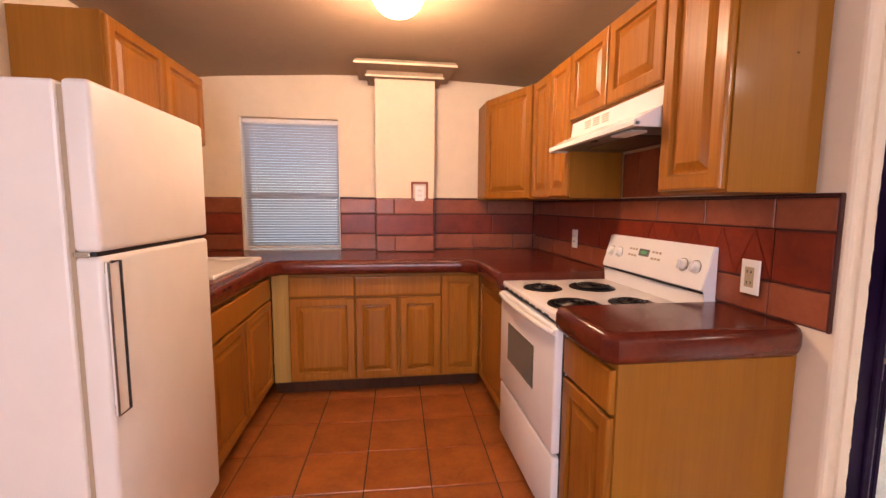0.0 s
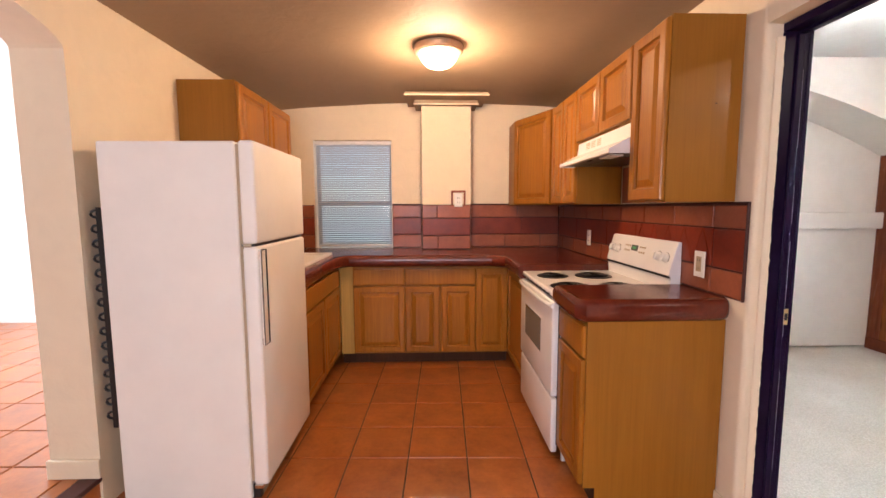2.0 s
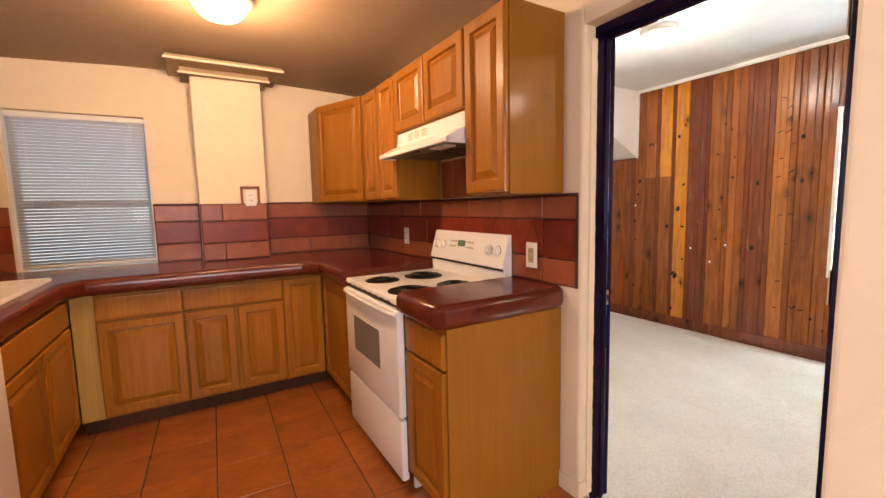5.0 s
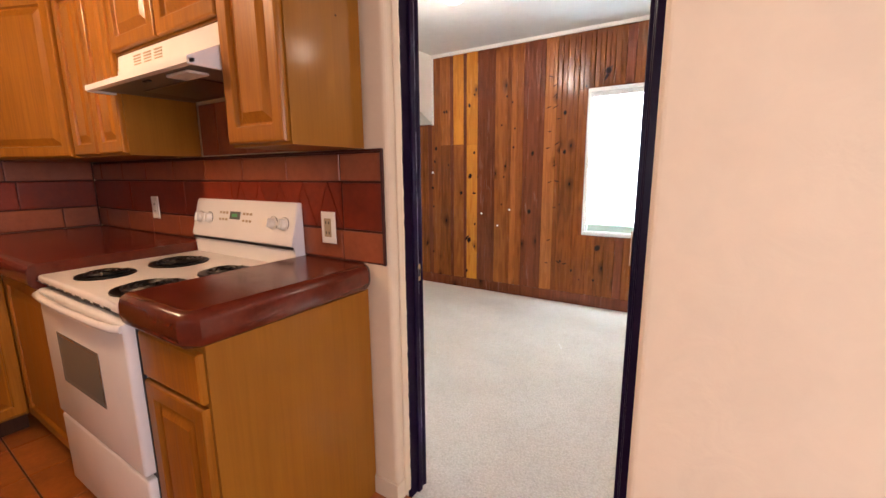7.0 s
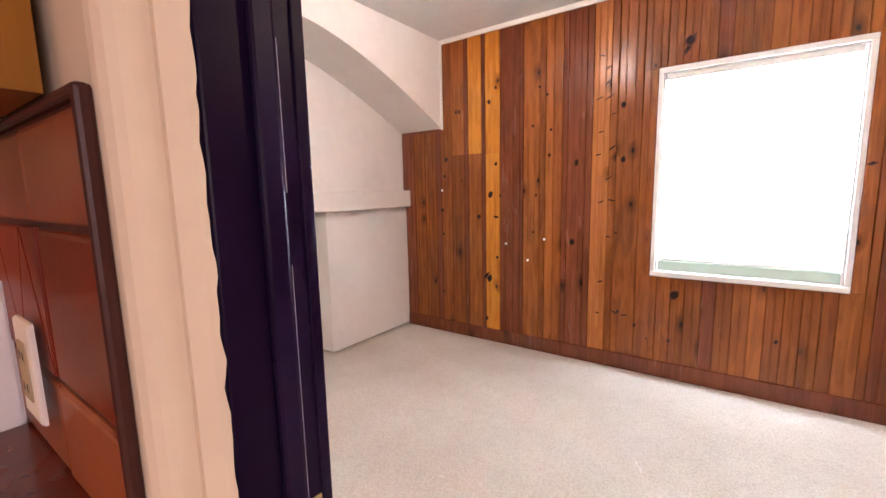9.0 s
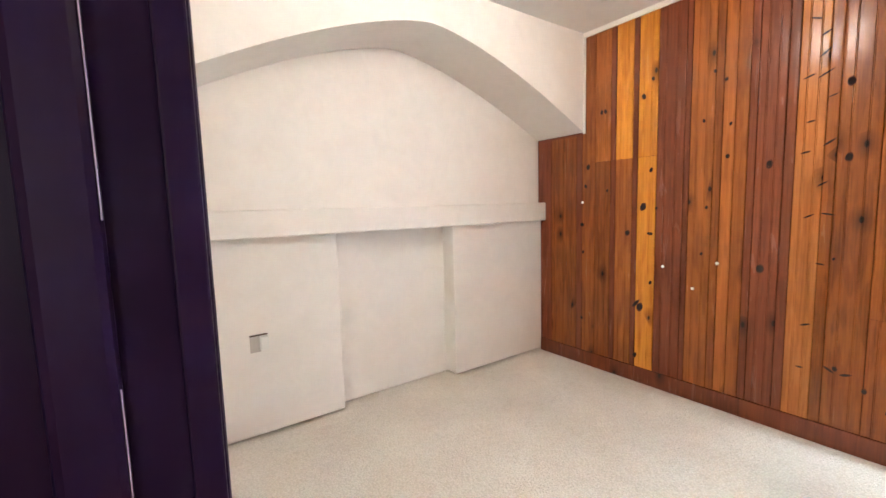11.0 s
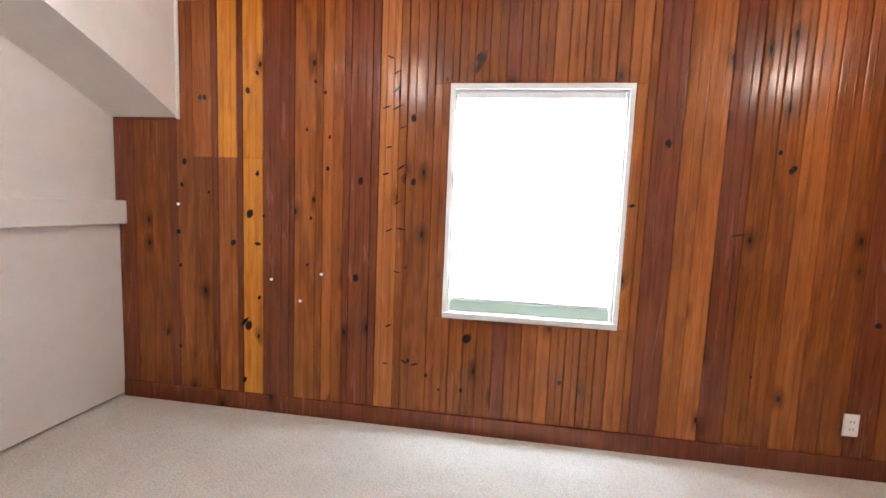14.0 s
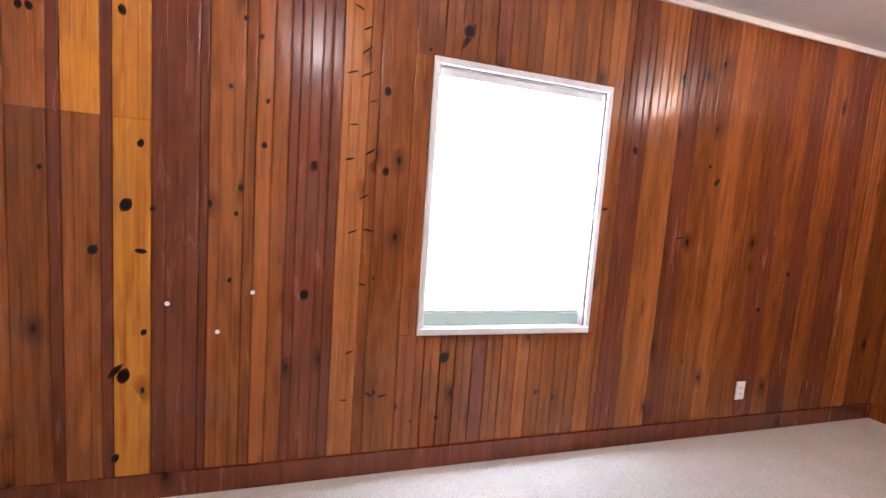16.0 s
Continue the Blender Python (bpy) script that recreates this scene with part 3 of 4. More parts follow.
w1 = thing("window_1", (0.13, NY + 0.08, 0.93), "white sash window behind closed white slat blinds, over the worktop", "window", kind="structure")
mk = facing((0, NY, 0), SOUTH)
sash(w1, WIN_K[0], WIN_K[1], CT, WIN_K[3], -0.14, mk, WHITE)
part("rail_board", rings(0.70, 0.018, [(0, 0.008)], mk @ Matrix.Translation((WIN_K[0] + 0.015, 1.345, -0.075))), WHITE, w1)
blinds(w1, WIN_K[0] + 0.012, WIN_K[1] - 0.006, CT + 0.01, WIN_K[3] - 0.004, -0.05, mk, 0.0205, radians(47), 0.0225, BLIND_KITCHEN)

for q in (((WIN_K[0] + 0.001, NY + 0.012, CT), (WIN_K[0] + 0.010, NY + 0.2, WIN_K[3])), ((WIN_K[1] - 0.006, NY + 0.012, CT), (WIN_K[1] - 0.001, NY + 0.2, WIN_K[3]))):
    part("reveal", boxes(q), WHITE, w1)
w2 = thing("window_2", (BE + 0.08, 1.316, 0.66), "white framed window with white slat blinds and a pale green sash rail, daylight behind", "window", kind="structure")
mb = facing((BE, 0, 0), WEST)
# in this frame x runs towards -y
X0, X1 = -WIN_B[1], -WIN_B[0]
for a, b, c, d in ((X0 - 0.028, X1 + 0.028, 0.655, 0.69), (X0 - 0.028, X1 + 0.028, 1.925, 1.957), (X0 - 0.028, X0, 0.69, 1.925), (X1, X1 + 0.028, 0.69, 1.925)):
    part("trim", rings(b - a, d - c, [(0, 0.012), (0.004, 0.016)], mb @ Matrix.Translation((a, c, -0.004))), WHITE, w2)
for q in (((BE + 0.014, WIN_B[0] - 0.001, 0.69), (BE + 0.165, WIN_B[0] + 0.008, 1.925)), ((BE + 0.014, WIN_B[1] - 0.008, 0.69), (BE + 0.165, WIN_B[1] + 0.001, 1.925)),
          ((BE + 0.014, WIN_B[0] + 0.008, 0.682), (BE + 0.165, WIN_B[1] - 0.008, 0.691)), ((BE + 0.014, WIN_B[0] + 0.008, 1.920), (BE + 0.165, WIN_B[1] - 0.008, 1.930))):
    part("reveal", boxes(q), WHITE, w2)
sash(w2, X0, X1, 0.69, 1.925, -0.13, mb, SASH)
part("sash_rail", rings(X1 - X0 - 0.02, 0.062, [(0, 0.02), (0.004, 0.024)], mb @ Matrix.Translation((X0 + 0.01, 0.692, -0.062))), SASH, w2, "pale green sash rail")
blinds(w2, X0 + 0.012, X1 - 0.012, 0.755, 1.92, -0.045, mb, 0.0205, radians(-87))


structure("ground", boxes(((-40, -40, -0.6), (40, 40, -0.45))), plaster("dry_ground", (0.30, 0.26, 0.20), 0.6, 0.9), "dry pale ground outdoors")
# added panel that darkens what shows between the kitchen blind's slats
structure("backdrop_house", boxes(((0.35, 7.5, -0.45), (9.0, 7.8, 4.2))), plaster("grey_blue_backdrop", (0.30, 0.34, 0.38), 0.4), "grey blue backdrop panel added outside the kitchen window")

# ---- light fittings ----
def ceiling_light(x, y, z, r, mat, label, rim):
    t = thing("ceiling_light", (x, y, z), label, "ceiling light")
    part("rim", spin_profile([(0.0, 0), (r * 0.99, 0), (r * 1.0, -0.012), (r * 0.985, -0.020), (r * 0.97, -0.034), (r * 0.90, -0.042), (r * 0.80, -0.040), (r * 0.78, -0.01)], (x, y, z), steps=40), rim, t, smooth=True)
    shade = spin_profile([(r * 0.80, -0.038), (r * 0.79, -0.055), (r * 0.70, -0.083), (r * 0.52, -0.108), (r * 0.28, -0.122), (0, -0.127)], (x, y, z), steps=40)
    s = part("shade", shade, mat, t, "glowing frosted glass bowl", smooth=True)
    s.visible_shadow = False
    return t


ceiling_light(0.915, 2.77, 2.268, 0.148, SHADE, "bronze rimmed flush ceiling light with a lit frosted bowl", RIM_LIT)
for q in ((3.60, 2.37), (3.80, -0.50)):
    ceiling_light(*q, BTOP - 0.002, 0.12, SHADE_FAR, "small flush ceiling light with a lit frosted bowl", WHITE)


# ---- fridge ----
def fridge():
    x0, x1, xd, y0, y1, h, cut = -0.49, 0.075, 0.14, 1.905, 2.545, 1.578, 1.150
    t = thing("fridge", ((x0 + x1) / 2, (y0 + y1) / 2, 0), "old cream white top-freezer fridge with chrome edged handle", "fridge")
    part("body", boxes(((x0, y0, 0.012), (x1 - 0.012, y1, h)), bevel=0.008), FRIDGE, t)
    part("gasket", boxes(((x1 - 0.012, y0 + 0.010, 0.10), (x1, y1 - 0.010, h - 0.012))), GASKET, t, "tan rubber door gasket")
    for name, a, b in (("door", 0.085, cut - 0.006), ("freezer_door", cut + 0.006, h + 0.004)):
        part(name, boxes(((x1, y0, a), (xd, y1, b)), bevel=0.014, segments=4), FRIDGE, t, smooth=True)
    part("door_gap", boxes(((x1 - 0.004, y0 + 0.006, cut - 0.006), (xd - 0.014, y1 - 0.006, cut + 0.006))), BLACK, t)
    grille = part("toe_grille", boxes(((x1 - 0.03, y0 + 0.02, 0.012), (x1 + 0.022, y1 - 0.02, 0.075)), bevel=0.004), BLACK, t)
    for k in range(5):
        part("grille_slat", boxes(((x1 + 0.022, y0 + 0.04, 0.02 + k * 0.011), (x1 + 0.025, y1 - 0.04, 0.025 + k * 0.011))), GASKET, grille)
    ya, yb, za, zb = y0 + 0.002, y0 + 0.050, 0.720, 1.130
    hd = part("handle", boxes(((xd + 0.003, ya, za), (xd + 0.012, yb, zb)), bevel=0.004), FRIDGE, t, "cream handle with chrome edges")
    bm = bmesh.new()
    tube(bm, [(xd + 0.013, yb, za), (xd + 0.013, yb, zb), (xd + 0.013, ya + 0.012, zb)], 0.0042, 6)
    part("edge_bar", bm, BLACK, hd, "dark edge of the handle")
    bm = bmesh.new()
    tube(bm, [(xd + 0.013, yb - 0.002, za), (xd + 0.013, ya, za), (xd + 0.013, ya, zb), (xd + 0.013, ya + 0.012, zb)], 0.0028, 6)
    # chrome drawn in darkened metal: the dark reflection is in its base colour
    part("chrome_edge", bm, EDGE_METAL, hd, "chrome edge with its dark reflection in the colour")
    for z in (za, zb - 0.03):
        part("handle_mount", boxes(((xd - 0.002, ya + 0.006, z), (xd + 0.004, yb - 0.004, z + 0.03)), bevel=0.002), CHROME, hd)
    part("bracket", boxes(((xd - 0.001, yb - 0.006, zb - 0.038), (xd + 0.012, yb + 0.012, zb)), bevel=0.003), BRONZE, hd, "dark metal bracket")
    for z, n in ((cut, "hinge"), (0.08, "hinge")):
        part(n, boxes(((x1 + 0.004, y0 - 0.004, z - 0.008), (x1 + 0.04, y0 + 0.02, z + 0.008)), bevel=0.002), CHROME, t)
    # condenser coil on the back
    bm = bmesh.new()
    pts = []
    z, ends = 0.40, (y0 + 0.014, y1 - 0.04)
    while z < 1.29:
        for k in range(7):
            a = math.pi * k / 6
            pts.append((x0 - 0.028 - 0.020 * math.sin(a), ends[0] - 0.004 * math.sin(a), z + 0.015 - 0.015 * math.cos(a)))
        pts += [(x0 - 0.028, ends[1], z + 0.030), (x0 - 0.040, ends[1], z + 0.046), (x0 - 0.028, ends[1], z + 0.062)]
        z += 0.062
    tube(bm, pts, 0.0055, 6)
    part("condenser_coil", bm, BLACK, t, "black condenser coil")
    part("condenser_plate", boxes(((x0 - 0.026, y0 + 0.008, 0.36), (x0 - 0.003, y1 - 0.03, 1.31))), BLACK, t, "black coil plate")
    for yy in (y0 + 0.05, y1 - 0.05):
        for xx in (x0 + 0.05, x1 - 0.05):
            part("foot", spin_profile([(0, 0.0), (0.015, 0.0), (0.015, 0.013), (0, 0.013)], (xx, yy, 0.0), steps=12), BLACK, t)
    return t


fridge()


# ---- cabinets ----
def cabinet(at, way, width, height, depth, doors, drawers, label, name="base_cabinet", toe=0.0, mat=OAK, gap=0.003, group=""):
    """A cabinet whose face's lower left corner, as one looks at it, is at. doors and drawers: (x0, x1, z0, z1) on the face."""
    m = facing(at, way)
    c = m @ Vector((width / 2, 0, -depth / 2))
    t = thing(name, (c.x, c.y, at[2]), label, "cabinet", group)
    body = bmesh.new()
    vs = [body.verts.new(m @ Vector(p)) for p in ((0, toe, 0), (width, toe, 0), (width, height, 0), (0, height, 0), (0, toe, -depth), (width, toe, -depth), (width, height, -depth), (0, height, -depth))]
    for f in ((0, 1, 2, 3), (7, 6, 5, 4), (0, 3, 7, 4), (1, 5, 6, 2), (3, 2, 6, 7), (0, 4, 5, 1)):
        body.faces.new([vs[i] for i in f])
    part("body", body, OAK_FLAT, t)
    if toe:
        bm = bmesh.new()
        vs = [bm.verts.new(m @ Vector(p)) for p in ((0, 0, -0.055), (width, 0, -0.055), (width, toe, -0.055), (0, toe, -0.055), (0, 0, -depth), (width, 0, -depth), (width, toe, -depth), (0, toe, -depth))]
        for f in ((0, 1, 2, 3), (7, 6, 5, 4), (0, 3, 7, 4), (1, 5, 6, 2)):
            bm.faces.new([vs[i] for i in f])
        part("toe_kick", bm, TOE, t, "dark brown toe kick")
    for (a, b, c, d) in doors:
        part("door", rings(b - a - 2 * gap, d - c - 2 * gap, RAISED, m @ Matrix.Translation((a + gap, c + gap, 0.0005))), mat, t)
    for (a, b, c, d) in drawers:
        part("drawer_front", rings(b - a - 2 * gap, d - c - 2 * gap, SLAB, m @ Matrix.Translation((a + gap, c + gap, 0.0005))), mat, t)
    return t


BH, FY, FX, SX = 0.832, 3.545, 0.095, 1.51
L = "honey oak base cabinet with raised panel doors under the dark red worktop"
g = "kitchen base cabinets"
# north run, seen from the south
cabinet((0.22, FY, 0), SOUTH, 0.425, BH, 0.585, [(0.0, 0.425, 0.105, 0.665)], [(0, 0.425, 0.672, 0.812)], "honey oak base cabinet with one drawer and one raised panel door", toe=0.095, group=g)
cabinet((0.645, FY, 0), SOUTH, 0.582, BH, 0.585, [(0, 0.285, 0.105, 0.665), (0.297, 0.582, 0.105, 0.665)], [(0, 0.582, 0.672, 0.812)], "honey oak base cabinet with one wide drawer and two doors", toe=0.095, group=g)
cabinet((1.227, FY, 0), SOUTH, 0.27, BH, 0.585, [(0.0, 0.27, 0.105, 0.812)], [], "narrow honey oak corner cabinet with a full height door", toe=0.095, group=g)
cabinet((FX + 0.02, FY, 0), SOUTH, 0.105, BH, 0.3, [], [], "pale oak filler strip in the cabinet corner", name="filler_panel", toe=0.095)
bpy.data.objects["filler_panel"].children[0].data.materials[0] = OAK_PALE
# west run, facing east
cabinet((FX, 2.56, 0), EAST, 0.965, BH, 0.66, [(0.0, 0.48, 0.105, 0.665), (0.485, 0.965, 0.105, 0.665)], [(0, 0.965, 0.672, 0.812)], "honey oak sink cabinet with two doors", toe=0.095, group=g)
# east run, facing west: the corner beside the stove
cabinet((SX, FY - 0.02, 0), WEST, 0.638, BH, 0.58, [(0.02, 0.628, 0.105, 0.812)], [], "honey oak cabinet beside the stove with one tall door", toe=0.095, group=g)
# the short end cabinet south of the stove
end_cabinet = cabinet((SX, 2.15, 0), WEST, 0.32, BH, 0.585, [(0.0, 0.32, 0.105, 0.665)], [(0, 0.32, 0.672, 0.812)], "honey oak end cabinet with drawer, door and plain veneer side", toe=0.095, group=g)

part("side_panel", prism([(SX + 0.052, 0), (SX + 0.585, 0), (SX + 0.585, BH), (SX + 0.001, BH), (SX + 0.001, 0.095), (SX + 0.052, 0.095)], "y", 1.825, 1.8296), OAK_FLAT, end_cabinet, "plain oak veneer end panel")
# uppers
UZ, UT, UX = 1.324, 2.045, 1.782
g = "kitchen wall cabinets"


def upper(y_far, width, z, top, doors, label):
    return cabinet((UX + 0.019, y_far, z), WEST, width, top - z, EX - 0.012 - UX - 0.019, doors, [], label, name="wall_cabinet", group=g)


end_upper = upper(2.095, 0.285, UZ, UT, [(0.004, 0.281, 0.006, UT - UZ - 0.006)], "honey oak wall cabinet with one tall door over the end worktop")
part("nail_hole", boxes(((1.985, 1.8085, 1.706), (1.992, 1.811, 1.711)), bevel=0.001), TOE, end_upper, "small dark nail hole")
upper(2.825, 0.73, 1.70, UT, [(0.004, 0.363, 0.006, UT - 1.706), (0.367, 0.726, 0.006, UT - 1.706)], "honey oak wall cabinet with two short doors over the range hood")
upper(3.085, 0.26, UZ, UT, [(0.004, 0.256, 0.006, UT - UZ - 0.006)], "honey oak wall cabinet with one tall door")
upper(3.357, 0.272, UZ, UT, [(0.004, 0.268, 0.006, UT - UZ - 0.006)], "honey oak wall cabinet with one tall door beside the corner")


def corner_cabinet():
    xa, xb, ya, yb = 1.603, UX + 0.019, 3.357, 3.84
    t = thing("corner_wall_cabinet", (1.85, 3.9, UZ), "honey oak diagonal corner wall cabinet with one raised panel door", "cabinet", g)
    pts = [(xa, yb), (xb, ya), (EX - 0.012, ya), (EX - 0.012, NY - 0.012), (xa, NY - 0.012)]
    part("body", prism(pts, "z", UZ, 2.05), OAK_FLAT, t)
    d = Vector((xb - xa, ya - yb))
    m = facing((xa, yb, UZ), (d.y, -d.x))
    part("door", rings(d.length - 0.03, 2.05 - UZ - 0.012, RAISED, m @ Matrix.Translation((0.006, 0.006, 0.0005))), OAK, t)


corner_cabinet()
cabinet((-0.245, 2.625, 1.62), EAST, 0.885, 0.41, 0.325, [(0.004, 0.440, 0.006, 0.403), (0.445, 0.881, 0.006, 0.403)], [], "honey oak wall cabinet with two short doors above the fridge", name="wall_cabinet", group=g)


# ---- worktops ----
def worktop(name, outline, label, front):
    """A slab from an outline (counter-clockwise); front: the edges, in a row, that carry the rounded lip."""
    t = 0.096
    prof = [(0.0, 0.0), (0.012, -0.003), (0.022, -0.011), (0.028, -0.026), (0.029, -0.060), (0.025, -0.078), (0.014, -0.091), (0.0, -t)]
    n = len(outline)

    def offset(k, d):
        p0, p1, p2 = (Vector(outline[(k + i) % n]) for i in (-1, 0, 1))
        e0, e1 = (p1 - p0).normalized(), (p2 - p1).normalized()
        n0, n1 = Vector((e0.y, -e0.x)), Vector((e1.y, -e1.x))
        d0, d1 = (d if (k - 1) % n in front else 0), (d if k in front else 0)
        det = n0.x * n1.y - n0.y * n1.x
        if abs(det) < 1e-6:
            return p1 + n1 * d1
        return p1 + Vector(((d0 * n1.y - d1 * n0.y) / det, (n0.x * d1 - n1.x * d0) / det))

    top = thing(name, (sum(q[0] for q in outline) / n, sum(q[1] for q in outline) / n, CT - t), label, "worktop")
    part("slab", prism(outline, "z", CT - t, CT), COUNTER, top)
    ks = list(front) + [(front[-1] + 1) % n]
    bm = bmesh.new()
    rows = [[bm.verts.new((*offset(k, d), CT + z)) for k in ks] for d, z in prof]
    for a, b in zip(rows, rows[1:]):
        for i in range(len(ks) - 1):
            bm.faces.new((a[i], a[i + 1], b[i + 1], b[i]))
    for i in (0, -1):
        bm.faces.new([r[i] for r in rows])
    part("rounded_lip", bm, COUNTER, top, "thick rounded front lip", smooth=True)


W = WX + 0.002
worktop("worktop", [(W, 2.565), (0.105, 2.565), (0.105, 3.40), (0.19, 3.50), (1.36, 3.50), (1.47, 3.40), (1.47, 2.882), (EX - 0.001, 2.882), (EX - 0.001, NY - 0.001), (W, NY - 0.001)],
        "glossy dark oxblood tiled worktop round the corner, thick rounded lip", (1, 2, 3, 4, 5))
worktop("end_worktop", [(1.505, 1.825), (EX - 0.04, 1.825), (EX - 0.001, 1.85), (EX - 0.001, 2.145), (1.485, 2.145), (1.485, 1.845)],
        "glossy dark oxblood worktop beside the stove, thick rounded lip", (4, 5, 0, 1))


# ---- sink ----
def sink():
    t = thing("sink", (-0.2, 3.2, CT), "white drop-in enamel kitchen sink in the dark red worktop", "sink")
    x0, x1, y0, y1 = -0.47, 0.055, 2.80, 3.56
    bm = rings(x1 - x0, y1 - y0, [(0, 0.010), (0.006, 0.018), (0.03, 0.019), (0.045, 0.010), (0.055, -0.02 + 0.012), ], Matrix.Translation((x0, y0, CT + 0.001)))
    part("basin", bm, WHITE, t, smooth=True)


sink()


# ---- stove ----
def stove():
    y0, y1, xf, xb, h = 2.147, 2.872, 1.502, 2.092, 0.882
    t = thing("stove", ((xf + xb) / 2, (y0 + y1) / 2, 0), "white freestanding electric coil stove with a slanted backguard", "stove")
    part("body", boxes(((xf, y0 + 0.004, 0.09), (xb, y1 - 0.004, h - 0.03)), bevel=0.004), STOVE, t)
    part("side_panel", boxes(((xf + 0.02, y0 + 0.002, 0.01), (xb - 0.02, y0 + 0.02, 0.10))), STOVE, t)
    part("side_panel", boxes(((xf + 0.02, y1 - 0.02, 0.01), (xb - 0.02, y1 - 0.002, 0.10))), STOVE, t)
    top = part("cooktop", boxes(((xf - 0.034, y0, h - 0.028), (xb - 0.04, y1, h + 0.004)), bevel=0.010, segments=3), STOVE, t, smooth=True)
    # oven door, window and handle
    ym = (y0 + y1) / 2
    d = part("oven_door", boxes(((xf - 0.042, y0 + 0.006, 0.352), (xf - 0.003, y1 - 0.006, 0.838)), bevel=0.010, segments=3), STOVE, t, smooth=True)
    part("oven_window", rings(0.36, 0.187, [(0, 0.002), (0.012, 0.0008), (0.014, -0.004 + 0.0045)], facing((xf - 0.0425, ym + 0.215, 0.514), WEST)), DARK_GLASS, d, "grey oven window")
    part("drawer", boxes(((xf - 0.038, y0 + 0.006, 0.055), (xf - 0.003, y1 - 0.006, 0.340)), bevel=0.010, segments=3), STOVE, t, smooth=True)
    part("door_gap", boxes(((xf - 0.012, y0 + 0.001, 0.10), (xf - 0.002, y1 - 0.001, 0.850))), BLACK, t, "black gap behind the oven door")
    bm = bmesh.new()
    hp = [(xf - 0.040, y0 + 0.015, 0.820), (xf - 0.054, y0 + 0.04, 0.822), (xf - 0.064, y0 + 0.14, 0.823), (xf - 0.068, ym, 0.823), (xf - 0.064, y1 - 0.14, 0.823), (xf - 0.054, y1 - 0.04, 0.822), (xf - 0.040, y1 - 0.015, 0.820)]
    tube(bm, hp, 0.012, 10)
    part("handle", bm, STOVE, d, "white door handle", smooth=True)
    for k in range(9):
        y = y0 + 0.09 + k * 0.075
        part("vent_slot", boxes(((xf - 0.0355, y, h - 0.022), (xf - 0.0340, y + 0.045, h - 0.016))), BLACK, top)
    # backguard
    pts = [(xb - 0.048, h - 0.02), (xb - 0.048, 0.958), (xb - 0.062, 0.966), (xb - 0.061, 0.974), (xb - 0.022, 1.124), (xb - 0.012, 1.132), (xb, 1.130), (xb, h - 0.02)]
    bg = part("backguard", prism(pts, "y", y0, y1, 0.004), STOVE, t, smooth=True)
    sl = math.atan2(0.039, 0.150)
    face = facing((xb - 0.0605, 0, 0.974), WEST) @ Matrix.Rotation(-sl, 4, "X")
    part("trim_strip", boxes(((xb - 0.060, y0 + 0.004, 0.953), (xb - 0.046, y1 - 0.004, 0.962))), BLACK, bg, "black trim strip")

    def knob(y, label):
        c = face @ Vector((-y, 0.075, 0.001))
        m = Matrix.Translation(c) @ face.to_3x3().to_4x4()
        k = part("knob", spin_profile([(0, 0), (0.026, 0), (0.026, 0.003), (0.021, 0.006), (0.019, 0.020), (0.016, 0.023), (0, 0.023)], None, steps=24, m=m), WHITE, bg, label, smooth=True)
        grip = rings(0.007, 0.036, [(0, 0.010), (0.002, 0.012)], m @ Matrix.Translation((-0.0035, -0.018, 0.018)))
        part("grip", grip, WHITE, k)
        ring = bmesh.new()
        tube(ring, [m @ Vector((0.0275 * math.cos(a), 0.0275 * math.sin(a), 0.001)) for a in (2 * math.pi * i / 24 * 0.55 - 0.6 for i in range(25))], 0.0012, 5)
        part("dial_mark", ring, BLACK, k)

    for y in (y1 - 0.057, y1 - 0.127, y0 + 0.063, y0 + 0.133):
        knob(y, "white control knob")
    part("display", rings(0.075, 0.034, [(0, 0.0015), (0.003, 0.002)], face @ Matrix.Translation((-(ym + 0.075), 0.078, 0.001))), DARK_GLASS, bg, "dark clock display")
    part("display_digits", rings(0.040, 0.014, [(0, 0.0008)], face @ Matrix.Translation((-(ym + 0.058), 0.088, 0.0032))), GREEN, bg, "green clock digits")
    for i in range(3):
        for j in range(2):
            part("button", rings(0.015, 0.010, [(0, 0.001), (0.001, 0.0018)], face @ Matrix.Translation((-(ym - 0.02) + i * 0.024, 0.070 + j * 0.030, 0.001))), GASKET, bg)
            part("button", rings(0.015, 0.010, [(0, 0.001), (0.001, 0.0018)], face @ Matrix.Translation((-(ym + 0.155) + i * 0.024, 0.070 + j * 0.030, 0.001))), GASKET, bg)
    # burners
    for x, y, r in ((1.602, 2.305, 0.088), (1.85, 2.305, 0.072), (1.602, 2.648, 0.072), (1.85, 2.640, 0.088)):
        pan = spin_profile([(r + 0.020, 0.0), (r + 0.018, 0.005), (r + 0.010, 0.006), (r, 0.002), (r * 0.5, 0.0008), (0, 0.0008)], (x, y, h + 0.0045), steps=32)
        b = part("burner_pan", pan, COIL, t, "black drip pan", smooth=True)
        bm = bmesh.new()
        turns = 4 if r > 0.08 else 3
        tube(bm, [(x + (0.018 + (r - 0.022) * s / (turns * 18)) * math.cos(2 * math.pi * s / 18), y + (0.018 + (r - 0.022) * s / (turns * 18)) * math.sin(2 * math.pi * s / 18), h + 0.014) for s in range(turns * 18 + 1)], 0.005, 6)
        part("coil", bm, COIL, b, "black coil element", smooth=True)
    return t


stove()


